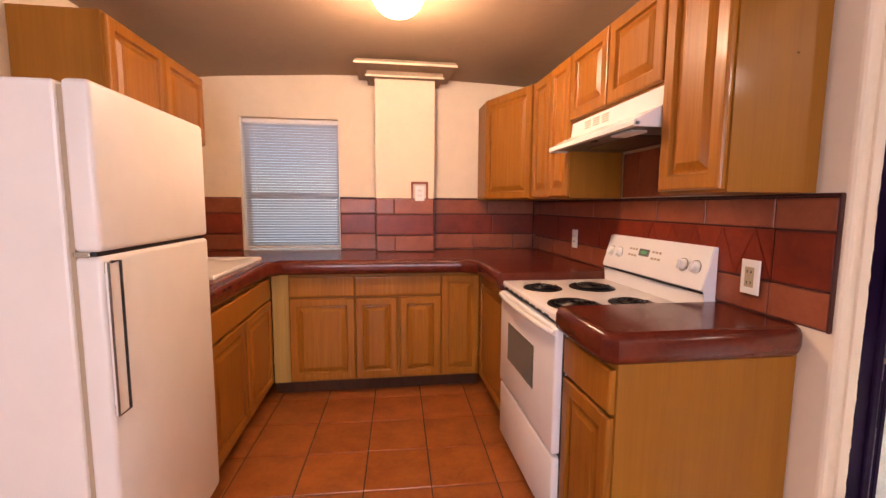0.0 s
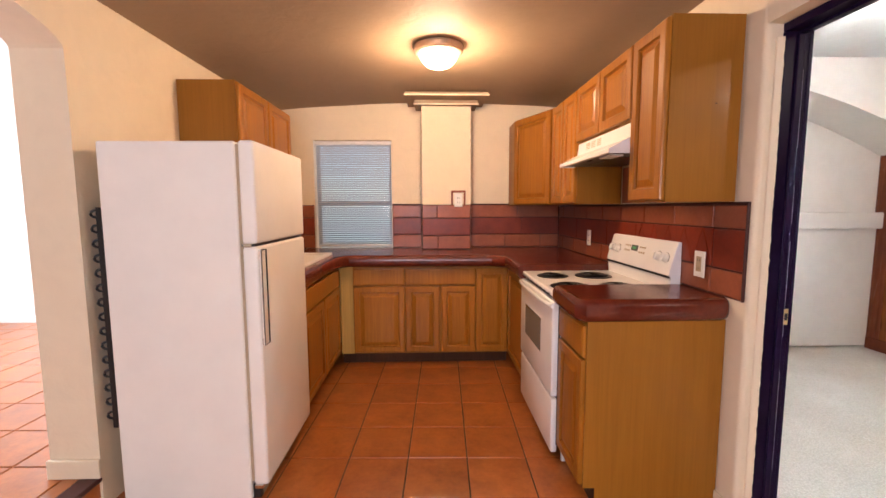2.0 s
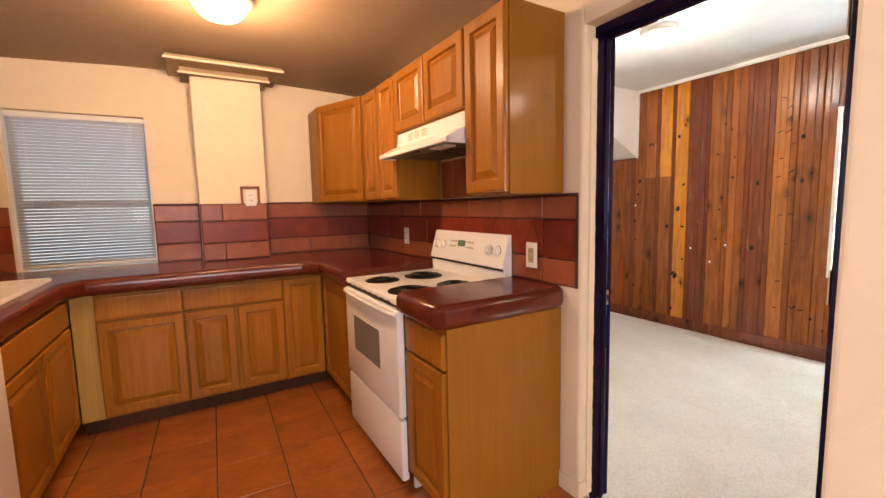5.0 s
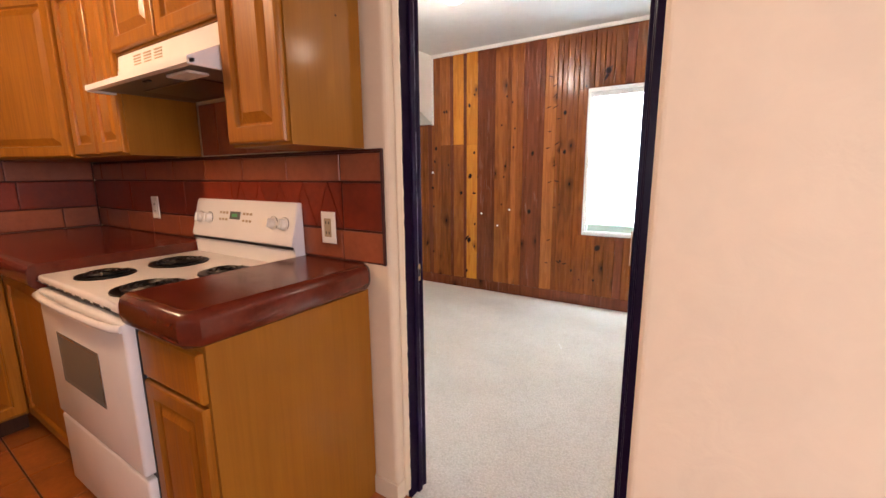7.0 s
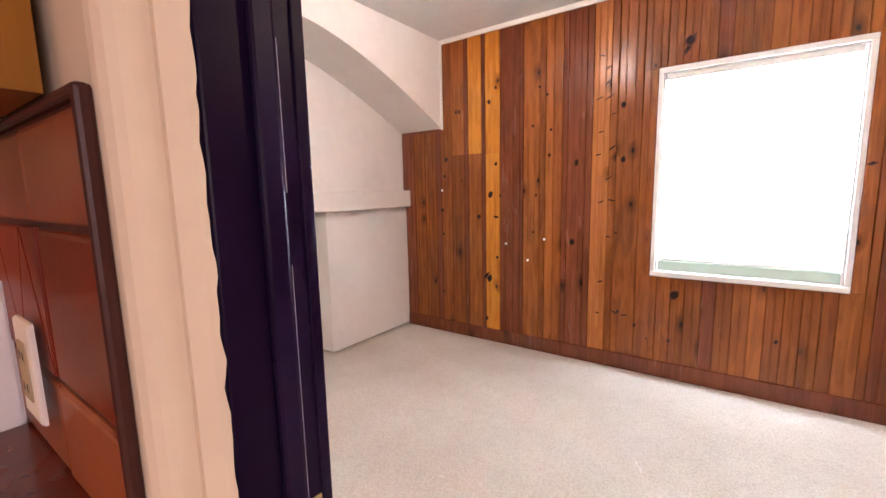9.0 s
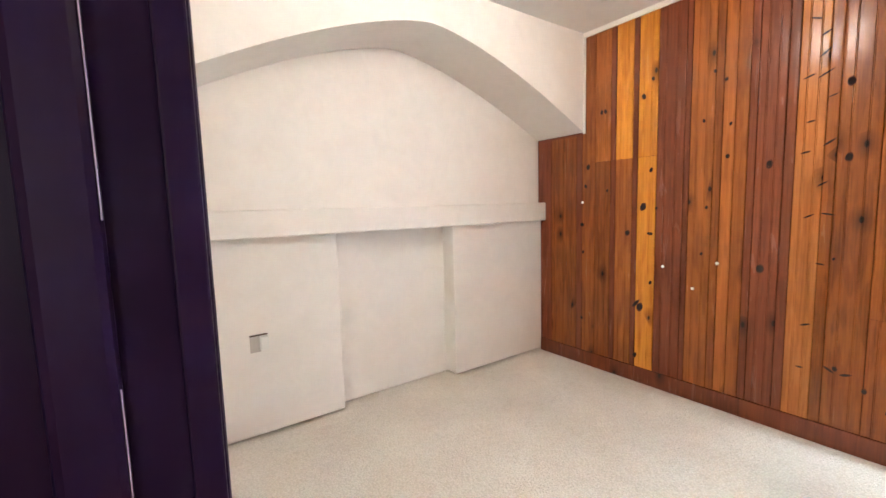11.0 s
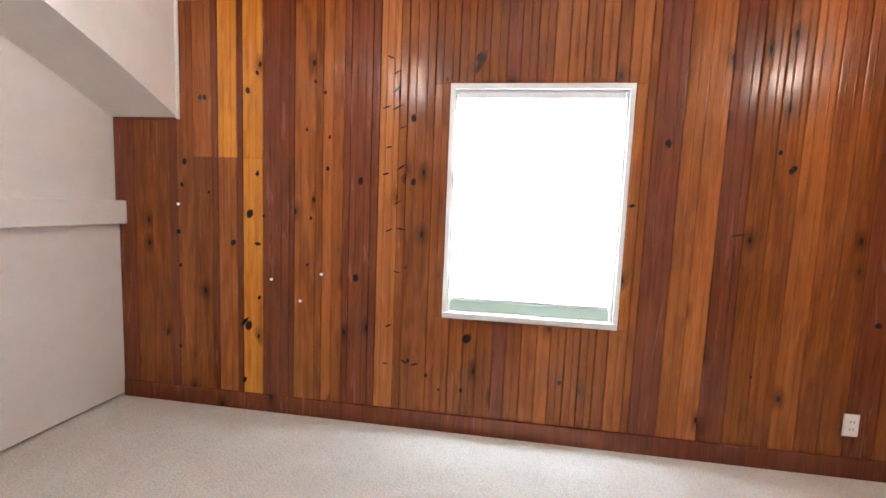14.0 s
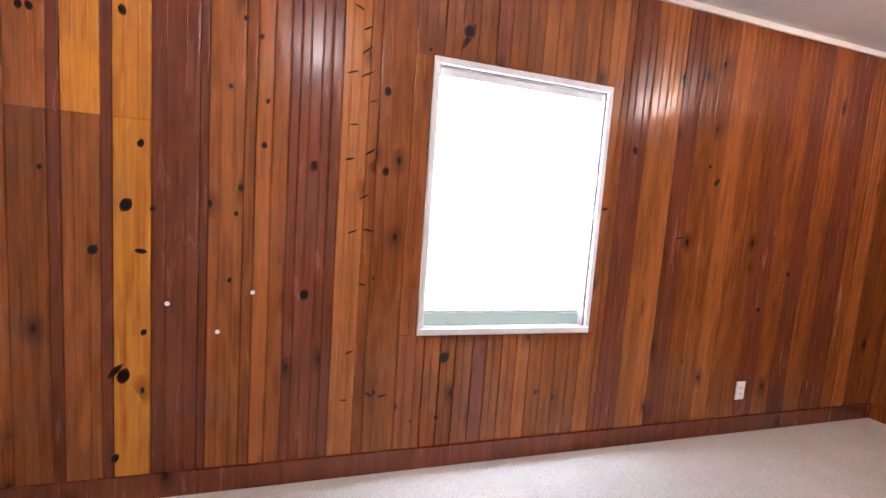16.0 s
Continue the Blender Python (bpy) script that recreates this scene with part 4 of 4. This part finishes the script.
# ---- range hood ----
def hood():
    y0, y1, x0, x1 = 2.10, 2.845, 1.690, EX - 0.012
    t = thing("range_hood", ((x0 + x1) / 2, (y0 + y1) / 2, 1.56), "white under-cabinet range hood with vent slots", "range hood")
    pts = [(x1, 1.572), (x0 + 0.022, 1.572), (x0 + 0.020, 1.556), (x0, 1.558), (x0, 1.576), (x0 + 0.11, 1.630), (x0 + 0.115, 1.698), (x1, 1.698)]
    part("shell", prism(pts, "y", y0, y1, 0.002), STOVE, t)
    for ya in (y0, y1 - 0.012):
        part("side_skirt", boxes(((x0 + 0.004, ya, 1.554), (x1, ya + 0.012, 1.573)), bevel=0.002), STOVE, t)
    pan = part("underside", boxes(((x0 + 0.024, y0 + 0.014, 1.562), (x1 - 0.01, y1 - 0.014, 1.572))), HOOD_FILTER, t, "grey greasy hood underside")
    part("filter_frame", boxes(((x0 + 0.13, y0 + 0.20, 1.557), (x1 - 0.06, y1 - 0.16, 1.562)), bevel=0.002), EDGE_METAL, pan, "dull metal filter frame")
    part("lamp_lens", boxes(((x0 + 0.05, y0 + 0.10, 1.552), (x0 + 0.12, y0 + 0.24, 1.562)), bevel=0.008), WHITE, pan, "cloudy white lamp lens")
    part("switch", boxes(((x0 + 0.05, y0 + 0.36, 1.556), (x0 + 0.065, y0 + 0.40, 1.562)), bevel=0.002), BLACK, pan)
    for g0 in (0.16, 0.24, 0.32):
        for k in range(4):
            part("vent_slot", boxes(((x0 + 0.110, y1 - g0 - 0.055, 1.648 + k * 0.010), (x0 + 0.1155, y1 - g0, 1.652 + k * 0.010))), GASKET, t)


hood()


# ---- outlets ----
def outlet(at, way, w=0.072, h=0.118, label="white duplex wall outlet", insert=WHITE, name="wall_outlet"):
    m = facing(at, way)
    t = thing(name, at, label, "wall outlet")
    p = part("plate", rings(w, h, [(0, 0.003), (0.003, 0.006)], m @ Matrix.Translation((-w / 2, -h / 2, 0))), WHITE, t)
    part("socket", rings(w * 0.48, h * 0.58, [(0, 0.0015), (0.001, 0.0022)], m @ Matrix.Translation((-w * 0.24, -h * 0.29, 0.006))), insert, t)
    for s in (-0.16, 0.16):
        part("slot", rings(0.004, 0.010, [(0, 0.0004)], m @ Matrix.Translation((-0.009, s * h - 0.005, 0.0083))), BLACK, t)
        part("slot", rings(0.004, 0.010, [(0, 0.0004)], m @ Matrix.Translation((0.006, s * h - 0.005, 0.0083))), BLACK, t)
    return t


outlet((EX - 0.016, 1.997, 1.045), WEST, insert=GASKET, label="white outlet with a beige insert on the tiled backsplash")
outlet((EX - 0.016, 3.33, 1.07), WEST, label="white outlet on the tiled backsplash behind the worktop")
outlet((1.11, COL[2] - 0.013, 1.372), SOUTH, label="white outlet in a brown tile surround on the chimney breast")
outlet((BE - 0.015, -0.33, 0.26), WEST, label="white outlet on the knotty pine wall")


def cable_box():
    t = thing("junction_box", (2.695, 3.905, 0.51), "open white wall box with a dangling cover", "wall box")
    # the white box's shadowed left part, drawn as a grey panel
    part("backing", boxes(((2.650, 3.901, 0.468), (2.705, 3.906, 0.560))), GREY_BACK, t, "grey beige backing, shade put into its colour")
    part("inner_edge", boxes(((2.650, 3.893, 0.560), (2.742, 3.906, 0.566)), bevel=0.001), TOE, t, "dark upper edge of the box")
    part("cover", boxes(((2.700, 3.872, 0.478), (2.742, 3.905, 0.556)), bevel=0.004), WHITE, t)


cable_box()


def scrap(x, y, turn, length):
    t = thing("paper_scrap", (x, y, -0.028), "thin white paper scrap lying on the beige carpet", "scrap")
    bm = bmesh.new()
    pts = [(-length / 2, -0.004, 0.002), (-length / 6, -0.006, 0.008), (length / 6, -0.003, 0.004), (length / 2, -0.005, 0.010)]
    m = Matrix.Translation((x, y, -0.028)) @ Matrix.Rotation(turn, 4, "Z")
    a = [bm.verts.new(m @ Vector(p)) for p in pts]
    b = [bm.verts.new(m @ (Vector(p) + Vector((0, 0.010, 0.001)))) for p in pts]
    for i in range(3):
        bm.faces.new((a[i], a[i + 1], b[i + 1], b[i]))
    bmesh.ops.solidify(bm, geom=bm.faces[:], thickness=0.001)
    part("sheet", bm, WHITE, t)


scrap(3.90, 1.64, 0.5, 0.07)
scrap(3.35, 2.35, 2.1, 0.03)
# ---- pieces: boards, tiles (last) ----

def lay(me, m, parent, name="tile"):
    ob = new(name, me)
    ob.parent = parent
    ob.matrix_local = Matrix.Translation(-BASE[parent.name]) @ m
    return ob


def board(y0, y1, z0, z1, mat, parent, axis="y", t=0.012):
    """A grooved pine board with bevelled edges and two beads down its face."""
    w = y1 - y0 - 0.0015
    lean = random.uniform(-0.0016, 0.0016)
    m = facing((BE + t, y1, z0), WEST) if axis == "y" else facing((y1, BS - t, z0), NORTH)
    bm = bmesh.new()
    prof = [(0, 0), (0, t - 0.0035), (0.0012, t - 0.0012), (0.0035, t)]
    beads = [0.5] if w < 0.1 else [0.3, 0.70]
    beads = [c * w for c in beads] if w > 0.075 else []
    cup = 0.0005 * w / 0.1
    for k in range(1, 12):
        x = w * k / 12
        if 0.006 < x < w - 0.006 and all(abs(x - c) > 0.007 for c in beads):
            prof.append((x, t + cup * (1 - (2 * x / w - 1) ** 2)))
    for c in beads:
        z = t + cup * (1 - (2 * c / w - 1) ** 2)
        prof += [(c - 0.0045, z), (c - 0.0040, z - 0.0016), (c - 0.0028, z - 0.0002), (c - 0.0010, z + 0.0007), (c + 0.0010, z + 0.0007), (c + 0.0028, z - 0.0002), (c + 0.0040, z - 0.0016), (c + 0.0045, z)]
    prof.sort(key=lambda q: q[0] if q[1] else -1)
    prof += [(w - 0.0035, t), (w - 0.0012, t - 0.0012), (w, t - 0.0035), (w, 0)]
    prof = [(x, z + (lean * (x / w - 0.5) if z else 0)) for x, z in prof]
    a = [bm.verts.new(m @ Vector((x, 0, z))) for x, z in prof]
    b = [bm.verts.new(m @ Vector((x, z1 - z0, z))) for x, z in prof]
    n = len(prof)
    for i in range(n):
        bm.faces.new((a[i], a[(i + 1) % n], b[(i + 1) % n], b[i]))
    bm.faces.new(a[::-1])
    bm.faces.new(b)
    return part("board", bm, PINE[mat], parent, smooth=True)


# the northern edge and tone of each board, southwards from the corner
# beyond y = 0.5 several boards take a lighter tone to stand for glare
BOARDS = ("3.905:1 3.77:0 3.65:0 3.526:1 3.472:0 3.361:3 3.237:1 3.196:2 3.072:1 3.034:2 2.906:1 2.737:1 2.705:3 2.574:0 2.531:3 2.468:0 2.404:1 2.365:1 "
          "2.24:1 2.195:4 2.081:0 2.035:0 1.884:0 1.753:0 1.67:0 1.591:0 1.50:1 1.426:0 1.34:0 1.256:3 1.18:0 1.099:0 1.02:0 0.939:0 0.874:3 0.775:0 0.735:1 "
          "0.591:3 0.49:3 0.385:1 0.255:0 0.146:0 0.03:3 -0.091:0 -0.20:0 -0.319:1 -0.46:0 -0.608:1 -0.75:0 -0.916:1 -1.122:0 -1.24:3 -1.36:0 -1.50:0 -1.65:0").split()
rows = [(float(q.split(":")[0]), int(q.split(":")[1])) for q in BOARDS]
W0, W1 = WIN_B[0] - 0.028, WIN_B[1] + 0.028
for (y, tone), (lo, _) in zip(rows, rows[1:]):
    top = 2.436 if y < 3.50 else 1.745
    if 2.90 < lo and y < 3.37:
        board(lo, y, 0.08, 1.529, {2: 3 if y > 3.1 else 2, 3: 0, 1: 1}[tone], wall_bed)
        board(lo, y, 1.531, top, tone, wall_bed)
        continue
    if y <= W0 or lo >= W1:
        board(lo, y, 0.08, top, tone, wall_bed)
        continue
    board(lo, y, 0.08, 0.655, tone, wall_bed)
    board(lo, y, 1.957, top, tone, wall_bed)
    if y > W1 + 0.012:
        board(W1, y, 0.656, 1.956, tone, wall_bed)
    if lo < W0 - 0.012:
        board(lo, W0, 0.656, 1.956, tone, wall_bed)

# large knots: place along the wall, height, size in millimetres
KNOTS = ("3.42,1.50,17 3.44,1.36,13 2.94,1.44,13 2.99,1.20,22 3.10,1.02,17 3.46,0.86,11 3.00,0.51,24 3.03,0.16,15 2.32,0.85,20 2.50,1.48,11 2.49,1.66,9 2.63,1.70,9 "
         "2.62,0.91,9 2.93,0.69,11 2.90,1.19,9 2.60,1.19,9 2.30,1.41,15 1.99,1.42,17 2.00,1.77,17 1.64,2.09,26 1.65,0.54,26 0.66,1.66,15 0.81,1.33,9 -0.62,1.01,15 "
         "-0.40,0.78,13 1.88,0.30,11 1.67,0.23,11 1.12,0.33,11 1.99,0.38,11 0.15,0.46,7 3.00,1.92,15 3.28,1.88,13 3.26,1.32,9 2.58,1.97,9 2.52,1.91,9 3.47,0.34,11 "
         "1.80,0.22,7 2.02,0.93,7 2.94,2.02,11 0.13,1.62,11 0.06,1.54,15 1.82,1.98,9 0.655,1.65,15 -0.408,0.78,13 0.071,1.53,13 2.30,1.42,15 3.31,1.88,13 3.47,0.34,11")
# spike knots: place along the wall, height, length and width in millimetres, lean in degrees
SPIKES = ("2.155,1.83,22,5,70 2.097,1.93,26,5,50 2.092,1.83,30,5,60 2.138,1.61,16,5,80 2.063,1.50,26,6,55 2.152,1.46,18,6,75 2.125,1.14,20,5,65 2.053,1.15,24,6,100 "
          "2.114,0.58,18,6,70 2.127,0.35,14,5,90 2.012,0.37,22,7,120 1.949,0.36,20,8,75 0.283,1.20,34,5,80 1.640,2.07,60,16,25 2.10,2.02,20,5,60 2.14,2.10,20,5,110 "
          "2.08,1.30,20,5,60 2.06,1.72,18,4,70 2.07,0.90,16,5,100 3.03,0.53,34,13,40 2.94,1.02,9,26,10 3.47,1.07,14,20,0 0.81,1.33,18,8,80")
knot_meshes = []
for k in range(5):
    bm = bmesh.new()
    ring = [bm.verts.new((0.12, math.cos(a) * (1.12 + 0.30 * noise.noise(Vector((math.cos(a), math.sin(a), k * 3.1)))), math.sin(a) * 1.3 * (1.08 + 0.34 * noise.noise(Vector((math.sin(a), k * 2.3, math.cos(a))))))) for a in (2 * math.pi * i / 16 for i in range(16))]
    inner = [bm.verts.new((-0.03, v.co.y * 0.9, v.co.z * 0.9)) for v in ring]
    for i in range(16):
        bm.faces.new((ring[i], ring[(i + 1) % 16], inner[(i + 1) % 16], inner[i]))
    bm.faces.new(inner)
    bmesh.ops.recalc_face_normals(bm, faces=bm.faces)
    me = bpy.data.meshes.new("knot")
    bm.to_mesh(me)
    bm.free()
    me.materials.append(KNOT)
    knot_meshes.append(me)
for k, item in enumerate(KNOTS.split()):
    y, z, r = (float(q) for q in item.split(","))
    lay(knot_meshes[k % 5], Matrix.Translation((BE - 0.0012, y, z)) @ Matrix.Rotation(random.uniform(-0.5, 0.5), 4, "X") @ Matrix.Diagonal((0.02, r * 0.00088, r * 0.00100, 1)), wall_bed, "knot")
for k, item in enumerate(SPIKES.split()):
    y, z, length, width, lean = (float(q) for q in item.split(","))
    lay(knot_meshes[k % 5], Matrix.Translation((BE - 0.0010, y, z)) @ Matrix.Rotation(radians(lean), 4, "X") @ Matrix.Diagonal((0.02, width * 0.0008, length * 0.0009, 1)), wall_bed, "knot")
for y, z in ((2.845, 0.81), (2.528, 0.86), (2.66, 0.69), (3.461, 1.24)):
    peg = thing("wall_peg", (BE - 0.01, y, z), "small white plastic peg screwed into the pine wall", "peg")
    part("head", spin_profile([(0, -0.004), (0.009, -0.002), (0.009, 0.004), (0.004, 0.006), (0.004, 0.014), (0, 0.014)], None, steps=12, m=facing((BE - 0.010, y, z), WEST) @ Matrix.Rotation(math.pi, 4, "X")), WHITE, peg, smooth=True)
structure("baseboard", boxes(((BE - 0.012, BS, -0.03), (BE + 0.012, 3.879, 0.08)), bevel=0.003), PINE[1], "dark knotty pine baseboard")
structure("trim_ceiling", boxes(((BE - 0.012, BS, 2.436), (BE + 0.012, 3.463, BTOP)), bevel=0.003), WHITE, "white painted ceiling trim")
structure("trim_bulkhead", boxes(((BE - 0.010, 3.445, 1.752), (BE + 0.012, 3.464, 2.436)), bevel=0.002), WHITE, "white painted edge trim")
south = bpy.data.objects["wall_bedroom_south"]
x, k = BE - 0.001, 0
while x > 4.15:
    w = (0.092, 0.07, 0.084, 0.076)[k % 4]
    board(x - w, x, 0.08, 2.436, (0, 1, 0, 3, 1, 0, 0)[k % 7], south, "x")
    x, k = x - w, k + 1
structure("baseboard_south", boxes(((BW, BS - 0.012, -0.03), (BE - 0.013, BS + 0.012, 0.08)), bevel=0.003), PINE[0], "knotty pine baseboard")
structure("trim_ceiling_south", boxes(((BW, BS - 0.012, 2.436), (BE - 0.013, BS + 0.012, BTOP)), bevel=0.003), WHITE, "white painted ceiling trim")


def plate_mesh(w, h, t, name, mat, bevel=0.003):
    """A tile lying flat, its corner at the origin, x by y, with softened edges."""
    bm = rings(w, h, [(0, t - bevel), (bevel * 0.4, t - bevel * 0.3), (bevel * 1.4, t)], Matrix())
    bmesh.ops.recalc_face_normals(bm, faces=bm.faces)
    me = bpy.data.meshes.new(name)
    bm.to_mesh(me)
    bm.free()
    me.materials.append(mat)
    return me


PITCH, ANGLE = 0.308, radians(-1.7)
FLOOR_MESH = plate_mesh(PITCH - 0.007, PITCH - 0.007, 0.008, "floor_tile", FLOOR_TILE)


def clipped_tiles(parent, x0, x1, y0, y1, z, ox, oy, angle, limit=300):
    """Square tiles on a turned grid through (ox, oy), kept within a rectangle."""
    r = Matrix.Rotation(angle, 4, "Z")
    for i in range(-30, 30):
        for j in range(-30, 30):
            m = Matrix.Translation((ox, oy, z)) @ r @ Matrix.Translation((i * PITCH + 0.0035, j * PITCH + 0.0035, -0.008))
            cs = [m @ Vector((a * (PITCH - 0.007), b * (PITCH - 0.007), 0)) for a in (0, 1) for b in (0, 1)]
            if max(c.x for c in cs) <= x0 or min(c.x for c in cs) >= x1 or max(c.y for c in cs) <= y0 or min(c.y for c in cs) >= y1:
                continue
            inside = all(x0 <= c.x <= x1 and y0 <= c.y <= y1 for c in cs)
            if inside:
                lay(FLOOR_MESH, m @ Matrix.Translation((0, 0, random.uniform(-0.0006, 0.0004))), parent)
                continue
            bm = rings(PITCH - 0.007, PITCH - 0.007, [(0, 0.005), (0.0012, 0.007), (0.004, 0.008)], m)
            for co, no in (((x0, 0, 0), (-1, 0, 0)), ((x1, 0, 0), (1, 0, 0)), ((0, y0, 0), (0, -1, 0)), ((0, y1, 0), (0, 1, 0))):
                bmesh.ops.bisect_plane(bm, geom=bm.verts[:] + bm.edges[:] + bm.faces[:], plane_co=co, plane_no=no, clear_outer=True)
            if len(bm.faces) > 2:
                part("tile", bm, FLOOR_TILE, parent)
            else:
                bm.free()


clipped_tiles(floor_kitchen, -0.60, 2.14, -1.4, 4.13, 0.0, 0.727, 1.915, ANGLE)
clipped_tiles(floor_dining, -4.0, -0.655, 0.0, 4.43, STEP, -1.03, 1.98, ANGLE)


# wall tiles: rows (bottom, top, material, length, shift)
ROWS_E = [(0.930, 1.040, TILE_PINK, 0.295, 0.166), (1.044, 1.212, TILE_RED, 0.60, 0.1), (1.216, 1.312, TILE_PINK, 0.295, 0.166)]
ROWS_N = [(0.930, 1.050, TILE_PINK, 0.342, 0.0), (1.054, 1.211, TILE_RED, 0.60, 0.1), (1.215, 1.330, TILE_PINK, 0.46, 0.0)]


def wall_tiles(parent, rows, lo, hi, frame_at, first=0.0):
    """Rows of wall tiles on the face frame_at, from lo to hi along it."""
    for z0, z1, mat, length, shift in rows:
        x = lo - shift
        while x < hi - 0.01:
            a, b = max(x, lo), min(x + length, hi)
            if b - a > 0.015:
                out = 0.009 + random.uniform(-0.001, 0.001)
                part("tile", rings(b - a - 0.004, z1 - z0 - 0.003, [(0, out - 0.004), (0.002, out - 0.001), (0.006, out)], frame_at @ Matrix.Translation((a + 0.002, z0, 0))), mat, parent)
            x += length


part("grout_bed", boxes(((EX - 0.004, 1.742, 0.926), (EX, 4.12, 1.314))), TILE_EDGE, wall_east, "dark grout bed")
part("grout_bed", boxes(((WX + 0.01, NY - 0.004, 0.926), (WIN_K[0] - 0.004, NY, 1.332)), ((WIN_K[1] + 0.004, NY - 0.004, 0.926), (COL[0] - 0.002, NY, 1.332)), ((COL[1] + 0.002, NY - 0.004, 0.926), (EX - 0.006, NY, 1.332))), TILE_EDGE, wall_north, "dark grout bed")
part("grout_bed", boxes(((COL[0] + 0.002, COL[2] - 0.004, 0.928), (COL[1] - 0.002, COL[2], 1.332))), TILE_EDGE, chimney, "dark grout bed")
east = facing((EX, 0, 0), WEST)
north = facing((0, NY, 0), SOUTH)
wall_tiles(wall_east, ROWS_E[:1], -4.13, -1.742, east)
wall_tiles(wall_east, ROWS_E[2:], -4.13, -1.742, east)
wall_tiles(wall_east, [(1.328, 1.555, TILE_PINK, 0.205, 0.07)], -2.823, -2.100, east)
wall_tiles(wall_east, ROWS_E[1:2], -4.13, -2.612, east)
wall_tiles(wall_east, ROWS_E[1:2], -1.932, -1.742, east)
for k in range(9):
    za, zb = (1.046, 1.210) if k % 2 == 0 else (1.210, 1.046)
    ya = 1.934 + k * 0.068
    cx, cz = ya + 0.068, za + (zb - za) / 3
    tri = [(cx + (q - cx) * 0.985, cz + (r - cz) * 0.985) for q, r in ((ya, za), (ya + 0.136, za), (ya + 0.068, zb))]
    part("tile", prism(tri, "x", EX - 0.0095, EX - 0.003, 0.0012), TILE_RED, wall_east)
for ya, yb in ((1.935, 1.998), (2.613, 2.550)):
    part("tile", prism([(ya, 1.210), (yb, 1.210), (ya, 1.056)], "x", EX - 0.0095, EX - 0.003, 0.0012), TILE_RED, wall_east)
wall_tiles(wall_north, ROWS_N, WX + 0.01, WIN_K[0] - 0.004, north)
wall_tiles(wall_north, ROWS_N, WIN_K[1] + 0.004, COL[0] - 0.004, north)
wall_tiles(wall_north, ROWS_N, COL[1] + 0.004, EX - 0.012, north)
front = facing((0, COL[2], 0), SOUTH)
wall_tiles(chimney, [(0.930, 1.050, TILE_PINK, 0.30, 0.158), (1.054, 1.208, TILE_RED, 0.60, 0.1), (1.212, 1.330, TILE_PINK, 0.30, 0.165)], COL[0] + 0.003, COL[1] - 0.003, front)
# dark edge tiles round the splash
# chipped plaster where the wall meets the purple jamb
bm = bmesh.new()
zs = [0.02 + k * 0.0125 for k in range(153)]
outer = [2.158 + 0.001 * noise.noise(Vector((0.4, z * 5, 0))) + 0.004 * noise.noise(Vector((3.1, z * 37, 0))) for z in zs]
strip = [[bm.verts.new((x, y, z)) for x, y in ((2.135, 1.7165), (x1, 1.7165), (x1, 1.7025), (2.150, 1.7025), (2.135, 1.7090))] for x1, z in zip(outer, zs)]
for p, q in zip(strip, strip[1:]):
    for i in range(5):
        bm.faces.new((p[i], p[(i + 1) % 5], q[(i + 1) % 5], q[i]))
bm.faces.new(strip[0][::-1])
bm.faces.new(strip[-1])
part("plaster_edge", bm, KITCHEN_WALL, wall_east, "chipped grey white plaster edge")
part("edge_trim", boxes(((EX - 0.013, 1.735, 0.925), (EX, 1.744, 1.322)), ((EX - 0.013, 1.735, 1.314), (EX, 4.12, 1.323)), bevel=0.004), TILE_EDGE, wall_east, "dark brown edge tile")
part("edge_trim", boxes(((WIN_K[1] + 0.004, NY - 0.013, 1.331), (COL[0], NY, 1.341)), ((COL[1], NY - 0.013, 1.331), (EX - 0.02, NY, 1.341)), bevel=0.003), TILE_EDGE, wall_north, "dark brown edge tile")
part("edge_trim", boxes(((1.045, COL[2] - 0.014, 1.330), (1.062, COL[2], 1.445)), ((1.158, COL[2] - 0.014, 1.330), (1.175, COL[2], 1.445)), ((1.045, COL[2] - 0.014, 1.440), (1.175, COL[2], 1.458)), bevel=0.004), TILE_PINK, chimney, "brown tile surround")
